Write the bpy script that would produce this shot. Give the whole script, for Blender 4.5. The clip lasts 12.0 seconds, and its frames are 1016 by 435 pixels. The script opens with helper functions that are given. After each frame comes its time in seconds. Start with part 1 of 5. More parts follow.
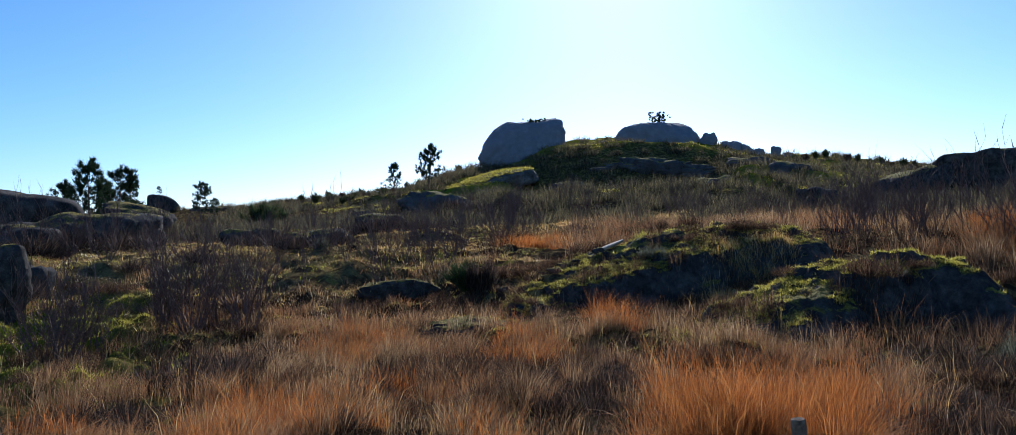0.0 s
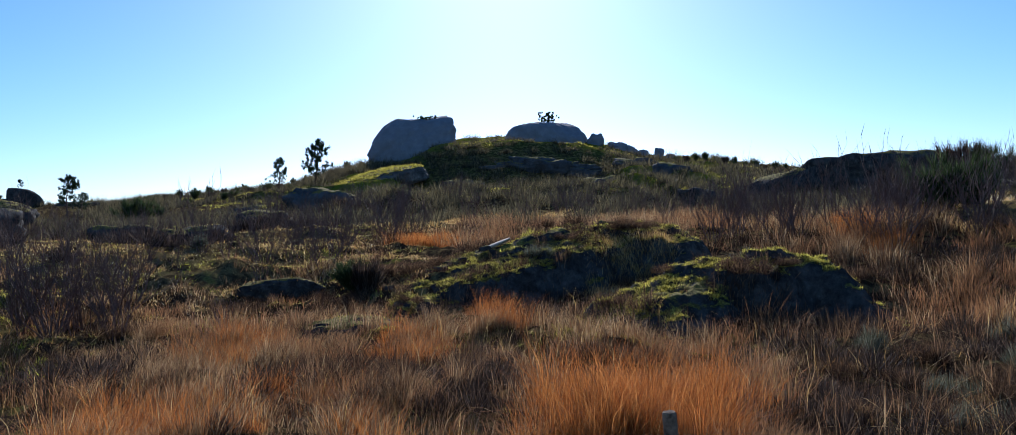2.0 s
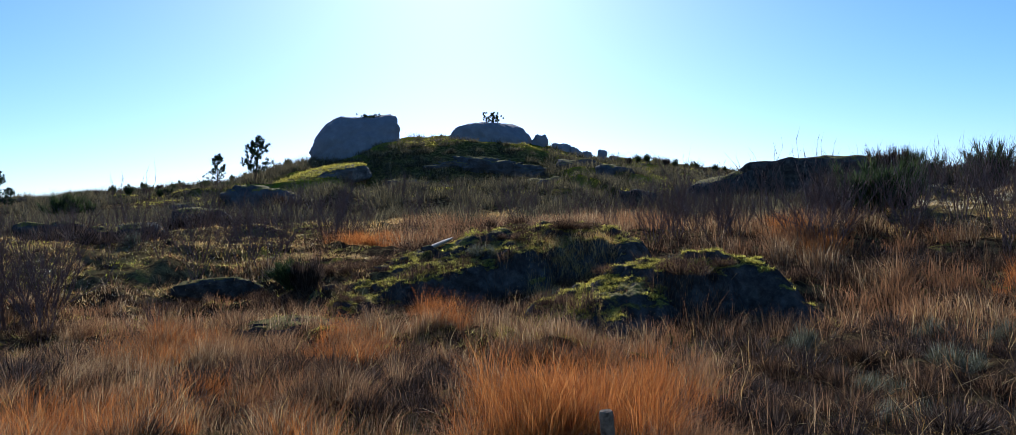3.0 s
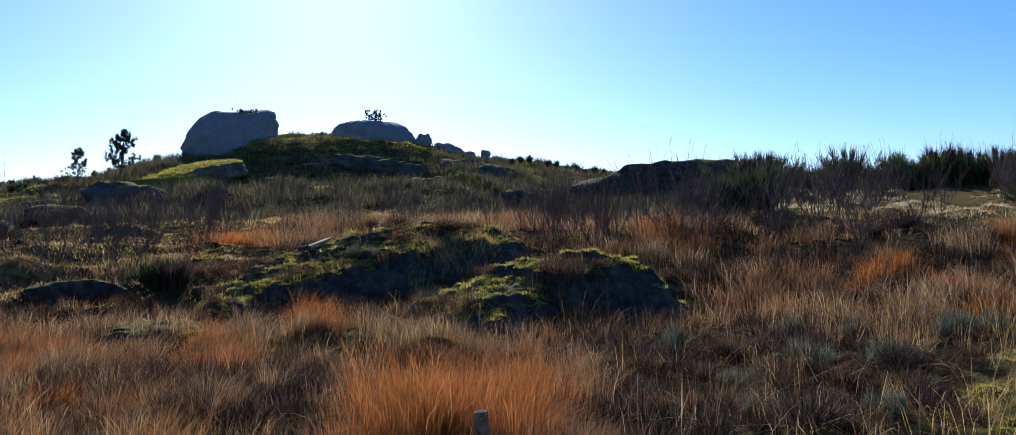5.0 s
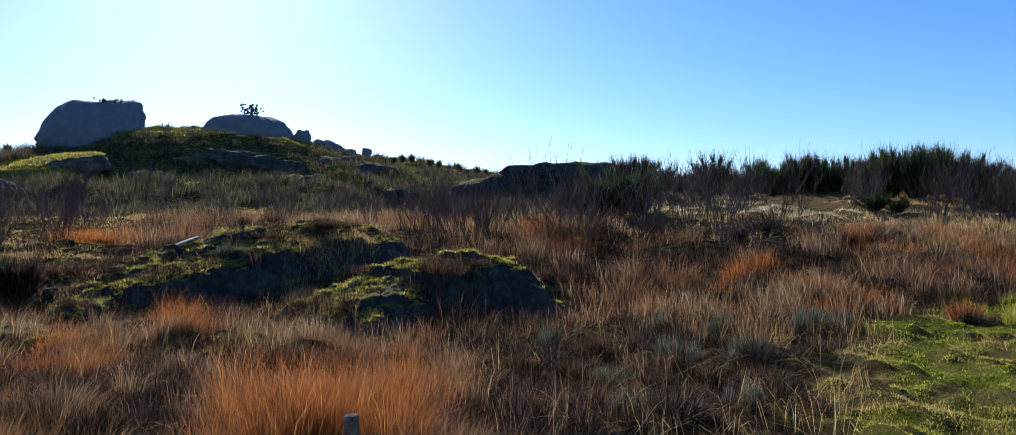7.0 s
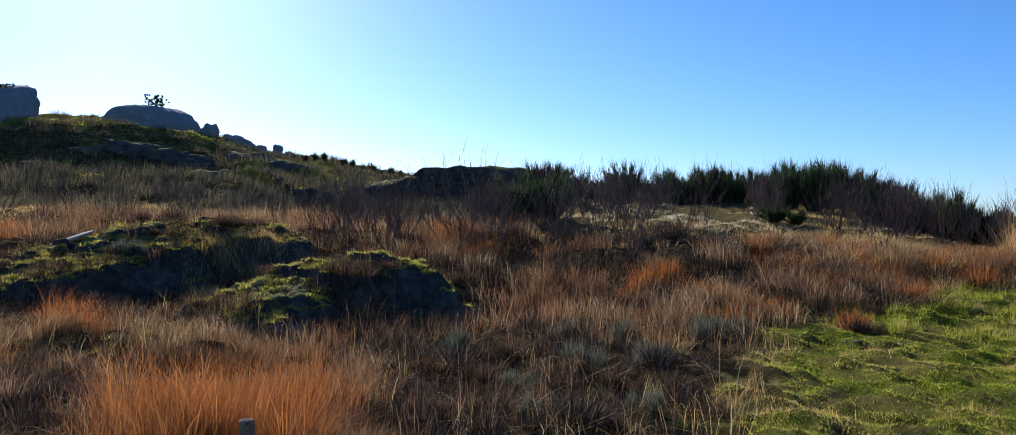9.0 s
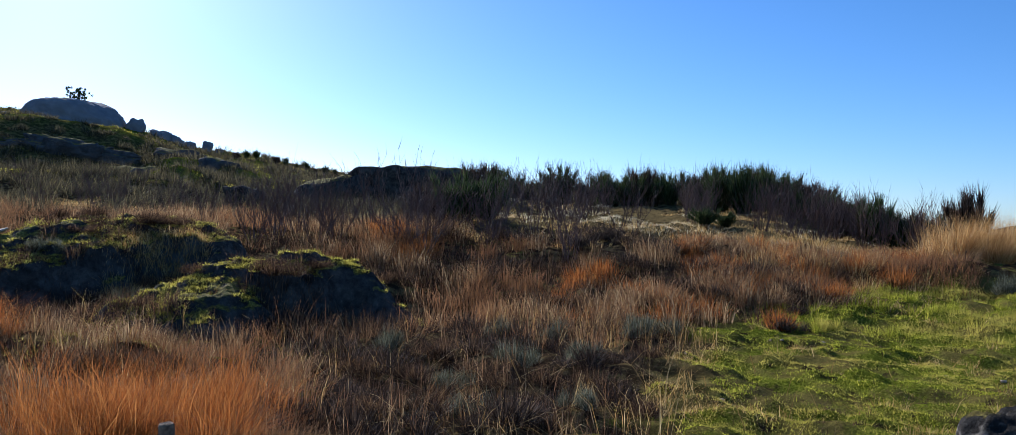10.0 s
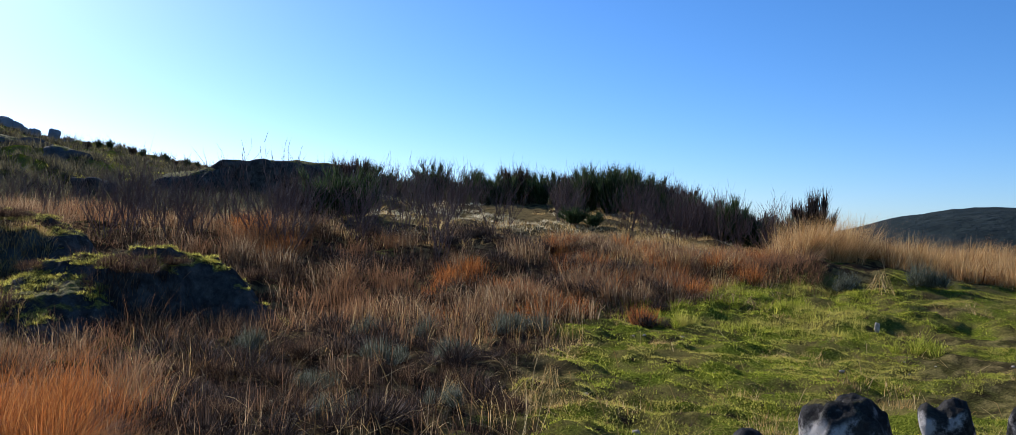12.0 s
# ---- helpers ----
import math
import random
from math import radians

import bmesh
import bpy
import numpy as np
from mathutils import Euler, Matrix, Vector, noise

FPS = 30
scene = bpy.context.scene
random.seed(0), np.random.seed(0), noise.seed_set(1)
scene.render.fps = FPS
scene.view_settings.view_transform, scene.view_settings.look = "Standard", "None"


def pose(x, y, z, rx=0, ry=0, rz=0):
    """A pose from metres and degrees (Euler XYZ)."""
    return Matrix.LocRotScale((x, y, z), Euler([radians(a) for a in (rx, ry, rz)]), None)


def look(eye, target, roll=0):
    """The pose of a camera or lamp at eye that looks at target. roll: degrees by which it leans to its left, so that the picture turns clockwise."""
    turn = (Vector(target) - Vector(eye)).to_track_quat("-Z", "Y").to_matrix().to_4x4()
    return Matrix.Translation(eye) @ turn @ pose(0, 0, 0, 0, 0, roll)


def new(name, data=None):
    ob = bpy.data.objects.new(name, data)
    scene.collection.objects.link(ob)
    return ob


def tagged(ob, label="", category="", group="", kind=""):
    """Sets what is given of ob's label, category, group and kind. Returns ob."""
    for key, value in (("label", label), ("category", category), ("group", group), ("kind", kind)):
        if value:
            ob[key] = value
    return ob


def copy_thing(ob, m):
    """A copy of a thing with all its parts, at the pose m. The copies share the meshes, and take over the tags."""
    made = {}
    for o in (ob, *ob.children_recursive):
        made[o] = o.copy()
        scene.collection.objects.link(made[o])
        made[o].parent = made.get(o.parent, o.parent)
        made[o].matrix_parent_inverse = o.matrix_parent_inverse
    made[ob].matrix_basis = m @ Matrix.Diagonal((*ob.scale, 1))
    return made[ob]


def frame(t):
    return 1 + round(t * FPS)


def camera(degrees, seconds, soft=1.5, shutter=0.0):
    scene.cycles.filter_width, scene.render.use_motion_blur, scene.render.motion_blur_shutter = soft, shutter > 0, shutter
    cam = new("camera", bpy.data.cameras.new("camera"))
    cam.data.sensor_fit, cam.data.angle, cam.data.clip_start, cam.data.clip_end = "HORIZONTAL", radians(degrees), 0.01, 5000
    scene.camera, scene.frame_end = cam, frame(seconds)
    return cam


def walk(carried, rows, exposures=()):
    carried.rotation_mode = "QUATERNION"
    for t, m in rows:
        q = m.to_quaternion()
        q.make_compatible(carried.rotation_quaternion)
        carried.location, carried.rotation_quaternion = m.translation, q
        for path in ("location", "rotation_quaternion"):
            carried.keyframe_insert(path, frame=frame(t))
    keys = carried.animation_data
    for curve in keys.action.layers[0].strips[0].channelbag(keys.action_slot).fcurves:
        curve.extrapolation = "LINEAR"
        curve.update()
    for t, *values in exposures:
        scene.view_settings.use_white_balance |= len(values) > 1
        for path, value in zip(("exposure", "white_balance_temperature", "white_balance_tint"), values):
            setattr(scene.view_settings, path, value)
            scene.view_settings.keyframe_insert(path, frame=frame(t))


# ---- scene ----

# ======== camera ========
cam = camera(64.13, 12.0, soft=0.5)
# seconds, x, y, z, yaw, pitch, roll
ROWS = [
    (0.0, -0.000, 0.000, 1.600, -0.00, 0.74, 1.78),
    (0.5, 0.018, 0.003, 1.601, -1.74, 0.62, 1.72),
    (1.0, 0.035, 0.007, 1.603, -3.99, 0.51, 1.61),
    (1.5, 0.051, 0.010, 1.603, -6.13, 0.44, 1.58),
    (2.0, 0.066, 0.013, 1.601, -7.72, 0.37, 1.50),
    (2.5, 0.079, 0.015, 1.599, -9.78, 0.32, 1.29),
    (3.0, 0.093, 0.016, 1.598, -11.68, 0.29, 1.04),
    (5.0, 0.146, 0.024, 1.603, -19.89, 0.14, 0.79),
    (5.5, 0.161, 0.021, 1.605, -22.24, 0.10, 0.84),
    (6.0, 0.175, 0.018, 1.607, -24.73, 0.07, 0.82),
    (6.5, 0.188, 0.016, 1.609, -26.61, 0.03, 0.54),
    (8.5, 0.230, 0.022, 1.611, -32.56, 0.30, -0.90),
    (9.0, 0.247, 0.024, 1.610, -34.26, 0.35, -1.30),
    (9.5, 0.265, 0.027, 1.607, -36.67, 0.42, -1.53),
    (10.0, 0.283, 0.029, 1.602, -38.76, 0.51, -1.70),
    (10.5, 0.302, 0.032, 1.596, -40.32, 0.56, -1.72),
    (11.0, 0.323, 0.036, 1.589, -43.07, 0.64, -1.91),
    (11.5, 0.345, 0.041, 1.585, -45.29, 0.70, -2.13),
    (12.0, 0.369, 0.048, 1.583, -47.67, 0.69, -2.28),
]
STOPS, KELVIN, TINT = 0.42, 5430, 15
walk(cam, [(t, pose(x, y, z, 90 + pitch, roll, yaw)) for t, x, y, z, yaw, pitch, roll in ROWS], [(0.0, STOPS, KELVIN, TINT), (12.0, STOPS, KELVIN, TINT)])

# ======== world and sun ========
SUN_AZ, SUN_EL = 8.0, 25.0
world = bpy.data.worlds.new("sky")
scene.world = world
world.use_nodes = True
wn = world.node_tree
wn.nodes.clear()
sky = wn.nodes.new("ShaderNodeTexSky")
sky.sky_type = "NISHITA"
sky.sun_disc = False
sky.sun_elevation, sky.sun_rotation = radians(SUN_EL), radians(SUN_AZ)
sky.air_density, sky.dust_density, sky.ozone_density, sky.altitude = 0.95, 0.6, 4.5, 700
bg = wn.nodes.new("ShaderNodeBackground")
bg.inputs["Strength"].default_value = 0.099
wo = wn.nodes.new("ShaderNodeOutputWorld")
hsv = wn.nodes.new("ShaderNodeHueSaturation")
hsv.inputs["Saturation"].default_value = 1.14
wn.links.new(sky.outputs[0], hsv.inputs["Color"])
wn.links.new(hsv.outputs[0], bg.inputs["Color"])
wn.links.new(bg.outputs[0], wo.inputs["Surface"])
sun_data = bpy.data.lights.new("sun", "SUN")
sun_data.energy, sun_data.angle, sun_data.color = 5.0, radians(0.6), (1.0, 0.93, 0.82)
sun = new("sun", sun_data)
sv = Vector((math.sin(radians(SUN_AZ)) * math.cos(radians(SUN_EL)), math.cos(radians(SUN_AZ)) * math.cos(radians(SUN_EL)), math.sin(radians(SUN_EL))))
sun.matrix_world = look(sv * 300, (0, 0, 0))

# ======== materials ========


class Mat:
    """A small wrapper to lay out node materials."""

    def __init__(self, name):
        self.m = bpy.data.materials.new(name)
        self.m.use_nodes = True
        self.t = self.m.node_tree
        self.t.nodes.clear()
        self.out = self.add("ShaderNodeOutputMaterial")
        self.pos = self.add("ShaderNodeNewGeometry")

    def add(self, kind, **kw):
        n = self.t.nodes.new(kind)
        for k, v in kw.items():
            n.inputs[k].default_value = v
        return n

    def link(self, a, b):
        self.t.links.new(a, b)

    def noise(self, scale, detail=5.0, rough=0.6, vec=None):
        n = self.add("ShaderNodeTexNoise", Scale=scale, Detail=detail, Roughness=rough)
        self.link(vec or self.pos.outputs["Position"], n.inputs["Vector"])
        return n.outputs["Fac"]

    def ramp(self, fac, stops):
        r = self.add("ShaderNodeValToRGB")
        el = r.color_ramp.elements
        while len(el) < len(stops):
            el.new(0.5)
        for e, (p, c) in zip(el, stops):
            e.position, e.color = p, (*c, 1) if len(c) == 3 else c
        self.link(fac, r.inputs[0])
        return r.outputs[0]

    def mix(self, fac, a, b, mode="MIX"):
        n = self.t.nodes.new("ShaderNodeMix")
        n.data_type, n.blend_type = "RGBA", mode
        for sock, v in ((n.inputs[0], fac), (n.inputs[6], a), (n.inputs[7], b)):
            if isinstance(v, (int, float)):
                sock.default_value = v
            elif isinstance(v, tuple):
                sock.default_value = (*v, 1)
            else:
                self.link(v, sock)
        return n.outputs[2]

    def math(self, op, a, b=0.0):
        n = self.t.nodes.new("ShaderNodeMath")
        n.operation = op
        for sock, v in ((n.inputs[0], a), (n.inputs[1], b)):
            if isinstance(v, (int, float)):
                sock.default_value = v
            else:
                self.link(v, sock)
        return n.outputs[0]

    def smooth(self, v, lo, hi):
        n = self.t.nodes.new("ShaderNodeMapRange")
        n.interpolation_type = "SMOOTHSTEP"
        n.inputs[1].default_value, n.inputs[2].default_value = lo, hi
        self.link(v, n.inputs[0])
        return n.outputs[0]

    def surface(self, color, rough=0.9, bump=None, strength=0.5, dist=0.02, spec=0.25):
        p = self.add("ShaderNodeBsdfPrincipled")
        p.inputs["Specular IOR Level"].default_value = spec
        if isinstance(rough, (int, float)):
            p.inputs["Roughness"].default_value = rough
        else:
            self.link(rough, p.inputs["Roughness"])
        if isinstance(color, tuple):
            p.inputs["Base Color"].default_value = (*color, 1)
        else:
            self.link(color, p.inputs["Base Color"])
        if bump is not None:
            b = self.add("ShaderNodeBump", Strength=strength, Distance=dist)
            self.link(bump, b.inputs["Height"])
            self.link(b.outputs[0], p.inputs["Normal"])
        self.link(p.outputs[0], self.out.inputs[0])
        return self.m

    def leaf(self, color, through_color, share=0.5, rough=0.7):
        """Thin leaves and blades: they scatter light back and let some through."""
        d = self.add("ShaderNodeBsdfPrincipled")
        d.inputs["Roughness"].default_value = rough
        d.inputs["Specular IOR Level"].default_value = 0.08
        tr = self.add("ShaderNodeBsdfTranslucent")
        mx = self.add("ShaderNodeMixShader", Fac=share)
        self.link(color, d.inputs["Base Color"])
        self.link(through_color, tr.inputs["Color"])
        self.link(d.outputs[0], mx.inputs[1])
        self.link(tr.outputs[0], mx.inputs[2])
        self.link(mx.outputs[0], self.out.inputs[0])
        return self.m


def blade_material(name, stops, patch=None, share=0.55):
    """Dry or green blades; each blade takes its own tone, and patches of the field drift in colour."""
    m = Mat(name)
    col = m.ramp(m.pos.outputs["Random Per Island"], stops)
    big = m.noise(0.45, 3)
    if patch:
        col = m.mix(m.smooth(big, 0.45, 0.62), col, patch, "MIX")
    shade = m.ramp(m.noise(2.5, 2), [(0.3, (0.75, 0.75, 0.75)), (0.7, (1.15, 1.15, 1.15))])
    col = m.mix(1.0, col, shade, "MULTIPLY")
    return m.leaf(col, col, share)


def make_ground():
    m = Mat("heath soil and dry turf")
    fine, mid, big = m.noise(38, 8, 0.7), m.noise(3.2, 6), m.noise(0.32, 4)
    soil = m.ramp(fine, [(0.3, (0.016, 0.011, 0.007)), (0.55, (0.045, 0.03, 0.017)), (0.75, (0.1, 0.068, 0.034))])
    straw = m.ramp(fine, [(0.3, (0.075, 0.052, 0.02)), (0.6, (0.23, 0.165, 0.065)), (0.8, (0.42, 0.32, 0.14))])
    moss = m.ramp(fine, [(0.3, (0.02, 0.025, 0.005)), (0.48, (0.1, 0.115, 0.01)), (0.68, (0.3, 0.3, 0.035))])
    col = m.mix(m.smooth(mid, 0.45, 0.62), soil, straw)
    vc = m.add("ShaderNodeVertexColor")
    vc.layer_name = "turf"
    sep = m.add("ShaderNodeSeparateColor")
    m.link(vc.outputs[0], sep.inputs[0])
    green = m.math("MULTIPLY", sep.outputs[0], m.smooth(mid, 0.3, 0.46))
    patchy = m.math("MAXIMUM", green, m.math("MULTIPLY", m.smooth(big, 0.52, 0.66), m.smooth(mid, 0.48, 0.6)))
    moss = m.mix(m.smooth(m.noise(1.1, 5), 0.42, 0.62), moss, m.ramp(fine, [(0.3, (0.06, 0.05, 0.012)), (0.7, (0.24, 0.19, 0.05))]))
    col = m.mix(patchy, col, moss)
    col = m.mix(m.math("MULTIPLY", sep.outputs[1], m.smooth(mid, 0.3, 0.55)), col, straw)
    hgt = m.math("ADD", m.math("MULTIPLY", fine, 0.5), mid)
    return m.surface(col, 1.0, hgt, 0.9, 0.06, 0.0)


def make_granite(name, mossy=0.5, tone=1.0, pale=0.0, spots=0.7, mid_scale=5.0, even=0.0, hue=(1.0, 1.0, 1.0), white=(0.33, 0.31, 0.28)):
    """Weathered granite: grain, dark streaks, lichen, moss on the upper faces."""
    m = Mat(name)
    grain, mid, big = m.noise(60, 6, 0.75), m.noise(mid_scale, 8, 0.65), m.noise(0.7, 5)
    col = m.ramp(mid, [(0.3, (0.035 * tone, 0.032 * tone, 0.028 * tone)), (0.5, (0.1 * tone, 0.09 * tone, 0.078 * tone)), (0.72, (0.2 * tone, 0.18 * tone, 0.15 * tone))])
    stain = m.noise(1.9, 6, 0.7)
    col = m.mix(0.7, col, m.ramp(stain, [(0.35, (0.45, 0.42, 0.4)), (0.6, (1.2, 1.2, 1.2))]), "MULTIPLY")
    col = m.mix(0.5, col, m.ramp(grain, [(0.35, (0.35, 0.35, 0.35)), (0.65, (1.3, 1.3, 1.3))]), "MULTIPLY")
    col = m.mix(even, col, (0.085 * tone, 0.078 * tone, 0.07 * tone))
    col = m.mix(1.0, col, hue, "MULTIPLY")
    if pale:
        crust = m.add("ShaderNodeSeparateXYZ")
        m.link(m.pos.outputs["Normal"], crust.inputs[0])
        bare = m.math("SUBTRACT", 1.0, m.smooth(m.math("ADD", crust.outputs[2], m.math("MULTIPLY", m.math("SUBTRACT", mid, 0.5), 0.8)), 0.25, 0.6))
        col = m.mix(m.math("MULTIPLY", m.math("MULTIPLY", m.smooth(m.noise(spots, 8, 0.7), 0.44, 0.57), pale), bare), col, white)
    lich = m.math("MULTIPLY", m.smooth(m.noise(14, 8, 0.75), 0.52, 0.7), m.smooth(big, 0.4, 0.6))
    col = m.mix(m.math("MULTIPLY", lich, 0.35), col, (0.27, 0.25, 0.19))
    sep = m.add("ShaderNodeSeparateXYZ")
    m.link(m.pos.outputs["Normal"], sep.inputs[0])
    up = m.math("ADD", sep.outputs[2], m.math("MULTIPLY", m.math("SUBTRACT", mid, 0.5), 1.0))
    mm = m.math("MULTIPLY", m.smooth(up, 0.76, 0.94), m.smooth(m.math("ADD", big, m.math("MULTIPLY", mid, 0.4)), 0.86 - 0.5 * mossy, 1.0 - 0.5 * mossy))
    moss = m.ramp(m.noise(30, 6, 0.7), [(0.3, (0.035, 0.03, 0.01)), (0.5, (0.165, 0.13, 0.03)), (0.72, (0.44, 0.35, 0.08))])
    col = m.mix(mm, col, moss)
    hgt = m.math("ADD", m.math("MULTIPLY", grain, 0.25), m.math("ADD", mid, m.math("MULTIPLY", mm, 0.6)))
    return m.surface(col, 0.97, hgt, 0.9, 0.05, 0.04)


def make_bark(name, dark, light):
    m = Mat(name)
    col = m.ramp(m.noise(25, 6), [(0.3, dark), (0.7, light)])
    return m.surface(col, 0.9, m.noise(60, 5), 0.6, 0.01, 0.15)


GROUND = make_ground()
GRANITE = make_granite("mossy granite", 1.0, 0.6)
GRANITE_BARE = make_granite("bare granite", 0.15, 0.62, mid_scale=2.0)
GRANITE_HALF = make_granite("lichen granite", 0.5, 0.68, mid_scale=2.5)
GRANITE_PALE = make_granite("whitish granite", 0.3, 0.4, 0.95, 3.6, white=(0.52, 0.46, 0.39))
# Tor tone raised and evened in place of the lens veil over the hilltop.
GRANITE_TOR = make_granite("bare hilltop granite lightened for glare", 0.1, 2.6, mid_scale=0.9, even=0.8, hue=(0.96, 1.02, 1.14))
GRANITE_LEDGE = make_granite("hillside granite", 1.3, 0.95, mid_scale=0.9, even=0.3, hue=(0.96, 1.02, 1.12))
MOSS_SLAB = make_granite("moss-covered granite", 1.9, 1.3, mid_scale=0.9)
STONE = make_bark("pale bare stone", (0.26, 0.2, 0.13), (0.5, 0.4, 0.28))
TWIG = make_bark("dark twigs", (0.065, 0.04, 0.032), (0.2, 0.125, 0.095))
BARK = make_bark("pine bark", (0.04, 0.028, 0.02), (0.14, 0.09, 0.06))
WEATHERED = make_bark("weathered grey wood", (0.09, 0.055, 0.033), (0.33, 0.22, 0.13))
ORANGE = blade_material("rust orange grass", [(0.0, (0.12, 0.036, 0.011)), (0.5, (0.43, 0.14, 0.03)), (1.0, (0.6, 0.27, 0.075))])
TAWNY = blade_material("tawny dry grass", [(0.0, (0.085, 0.048, 0.027)), (0.55, (0.25, 0.138, 0.062)), (1.0, (0.55, 0.39, 0.2))], (0.29, 0.142, 0.06))
STRAW = blade_material("pale straw grass", [(0.0, (0.25, 0.13, 0.035)), (0.5, (0.58, 0.36, 0.11)), (1.0, (0.78, 0.58, 0.26))])
BROWN = blade_material("brown heath stems", [(0.0, (0.024, 0.016, 0.013)), (0.65, (0.095, 0.054, 0.031)), (1.0, (0.32, 0.195, 0.09))], share=0.4)
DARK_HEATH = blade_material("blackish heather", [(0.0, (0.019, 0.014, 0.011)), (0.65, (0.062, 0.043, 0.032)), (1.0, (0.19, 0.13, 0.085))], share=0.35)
GOLD = blade_material("golden dry grass", [(0.0, (0.2, 0.095, 0.03)), (0.5, (0.55, 0.31, 0.1)), (1.0, (0.8, 0.56, 0.25))])
BLEACH = blade_material("bleached short grass", [(0.0, (0.36, 0.27, 0.13)), (0.5, (0.66, 0.54, 0.31)), (1.0, (0.85, 0.76, 0.52))])
GREEN = blade_material("short green turf", [(0.0, (0.05, 0.07, 0.006)), (0.5, (0.3, 0.325, 0.02)), (1.0, (0.66, 0.6, 0.08))], (0.5, 0.42, 0.08), share=0.6)
GREY = blade_material("grey green cushion", [(0.0, (0.032, 0.034, 0.018)), (0.6, (0.125, 0.128, 0.08)), (1.0, (0.36, 0.35, 0.24))], share=0.45)
BROOM = blade_material("green broom whips", [(0.0, (0.02, 0.032, 0.014)), (0.6, (0.055, 0.078, 0.027)), (1.0, (0.13, 0.15, 0.055))], share=0.35)
NEEDLE = blade_material("pine needles", [(0.0, (0.012, 0.024, 0.012)), (0.6, (0.03, 0.055, 0.022)), (1.0, (0.06, 0.09, 0.035))], share=0.25)
SCRUB = blade_material("dark heath scrub", [(0.0, (0.04, 0.036, 0.022)), (0.6, (0.12, 0.1, 0.055)), (1.0, (0.26, 0.21, 0.1))], share=0.4)
MOSSY = blade_material("yellow green moss tips", [(0.0, (0.1, 0.085, 0.016)), (0.5, (0.38, 0.325, 0.048)), (1.0, (0.72, 0.62, 0.13))], share=0.6)

# ======== the lie of the land ========


def spot(bearing, reach):
    """A place on the plan, by bearing from the first view line (right: plus) and metres away."""
    return reach * math.sin(radians(bearing)), reach * math.cos(radians(bearing))


def vnoise(x, y, seed=0):
    """Value noise on the plan, 0 to 1."""
    x, y = np.asarray(x, float), np.asarray(y, float)
    xi, yi = np.floor(x), np.floor(y)
    fx, fy = x - xi, y - yi
    fx, fy = fx * fx * (3 - 2 * fx), fy * fy * (3 - 2 * fy)

    def h(a, b):
        s = np.sin(a * 127.1 + b * 311.7 + seed * 74.7) * 43758.5453
        return s - np.floor(s)

    return (h(xi, yi) * (1 - fx) + h(xi + 1, yi) * fx) * (1 - fy) + (h(xi, yi + 1) * (1 - fx) + h(xi + 1, yi + 1) * fx) * fy


def sstep(v, lo, hi):
    s = np.clip((v - lo) / (hi - lo), 0, 1)
    return s * s * (3 - 2 * s)


RISE_R = [0, 4, 9, 13, 16, 19, 22, 27]
RISE_Z = [0, -0.15, -0.2, -0.1, 0.12, 0.6, 1.0, 1.25]
CREST_A = [-180, -60, -32, -20, -12, -8, -4, -1, 4, 8, 13, 15, 18, 22, 27, 35, 50, 62, 70, 80, 120, 180]
CREST_Z = [0.0, 2.0, 4.5, 4.7, 5.7, 6.4, 7.9, 8.9, 11.4, 11.9, 10.9, 10.1, 9.0, 8.2, 6.9, 5.2, 4.4, 2.8, 0.6, -1.0, -1.0, 0.0]


def bank(x, y, p, q, heights, back, front):
    """A long low bank between two places of the plan, with its height along the way."""
    dx, dy = q[0] - p[0], q[1] - p[1]
    L = math.hypot(dx, dy)
    t = ((x - p[0]) * dx + (y - p[1]) * dy) / L / L
    d = (-(x - p[0]) * dy + (y - p[1]) * dx) / L
    h = np.interp(t, [-0.12, 0, 0.35, 0.65, 1.0, 1.18], [0, *heights, 0])
    return h * np.exp(-(d / np.where(d > 0, back, front)) ** 2)


def banks(x, y):
    """The two swells of earth and rock in the near field."""
    x = x + 0.5 * (vnoise(x / 1.1, y / 1.1, 14) - 0.5)
    y = y + 0.7 * (vnoise(x / 0.9, y / 0.9, 15) - 0.5)
    a = bank(x, y, (-0.3, 15.9), (6.3, 18.2), (0.28, 0.72, 0.95, 0.8), 1.9, 1.0)
    b = bank(x, y, (3.4, 12.8), (8.0, 14.0), (0.05, 0.5, 0.72, 0.55), 1.6, 0.7)
    return np.maximum(a, b)


def terraces(x, y, r, a):
    """Broken rock steps across the hill: short steep faces between gently rising shelves."""
    phase = (r - 52) / 9.5 + 0.05 * a + 0.9 * (vnoise(a / 3.3, r / 30, 21) - 0.5)
    f = phase - np.floor(phase)
    big = 0.35 + 0.65 * vnoise(a / 2.6, np.floor(phase) * 7.7, 22)
    return 1.45 * big * (sstep(f, 0.0, 0.22) - f) * sstep(a, -14, -9) * (1 - sstep(a, 18, 24)) * sstep(r, 50, 56) * (1 - sstep(r, 84, 92))


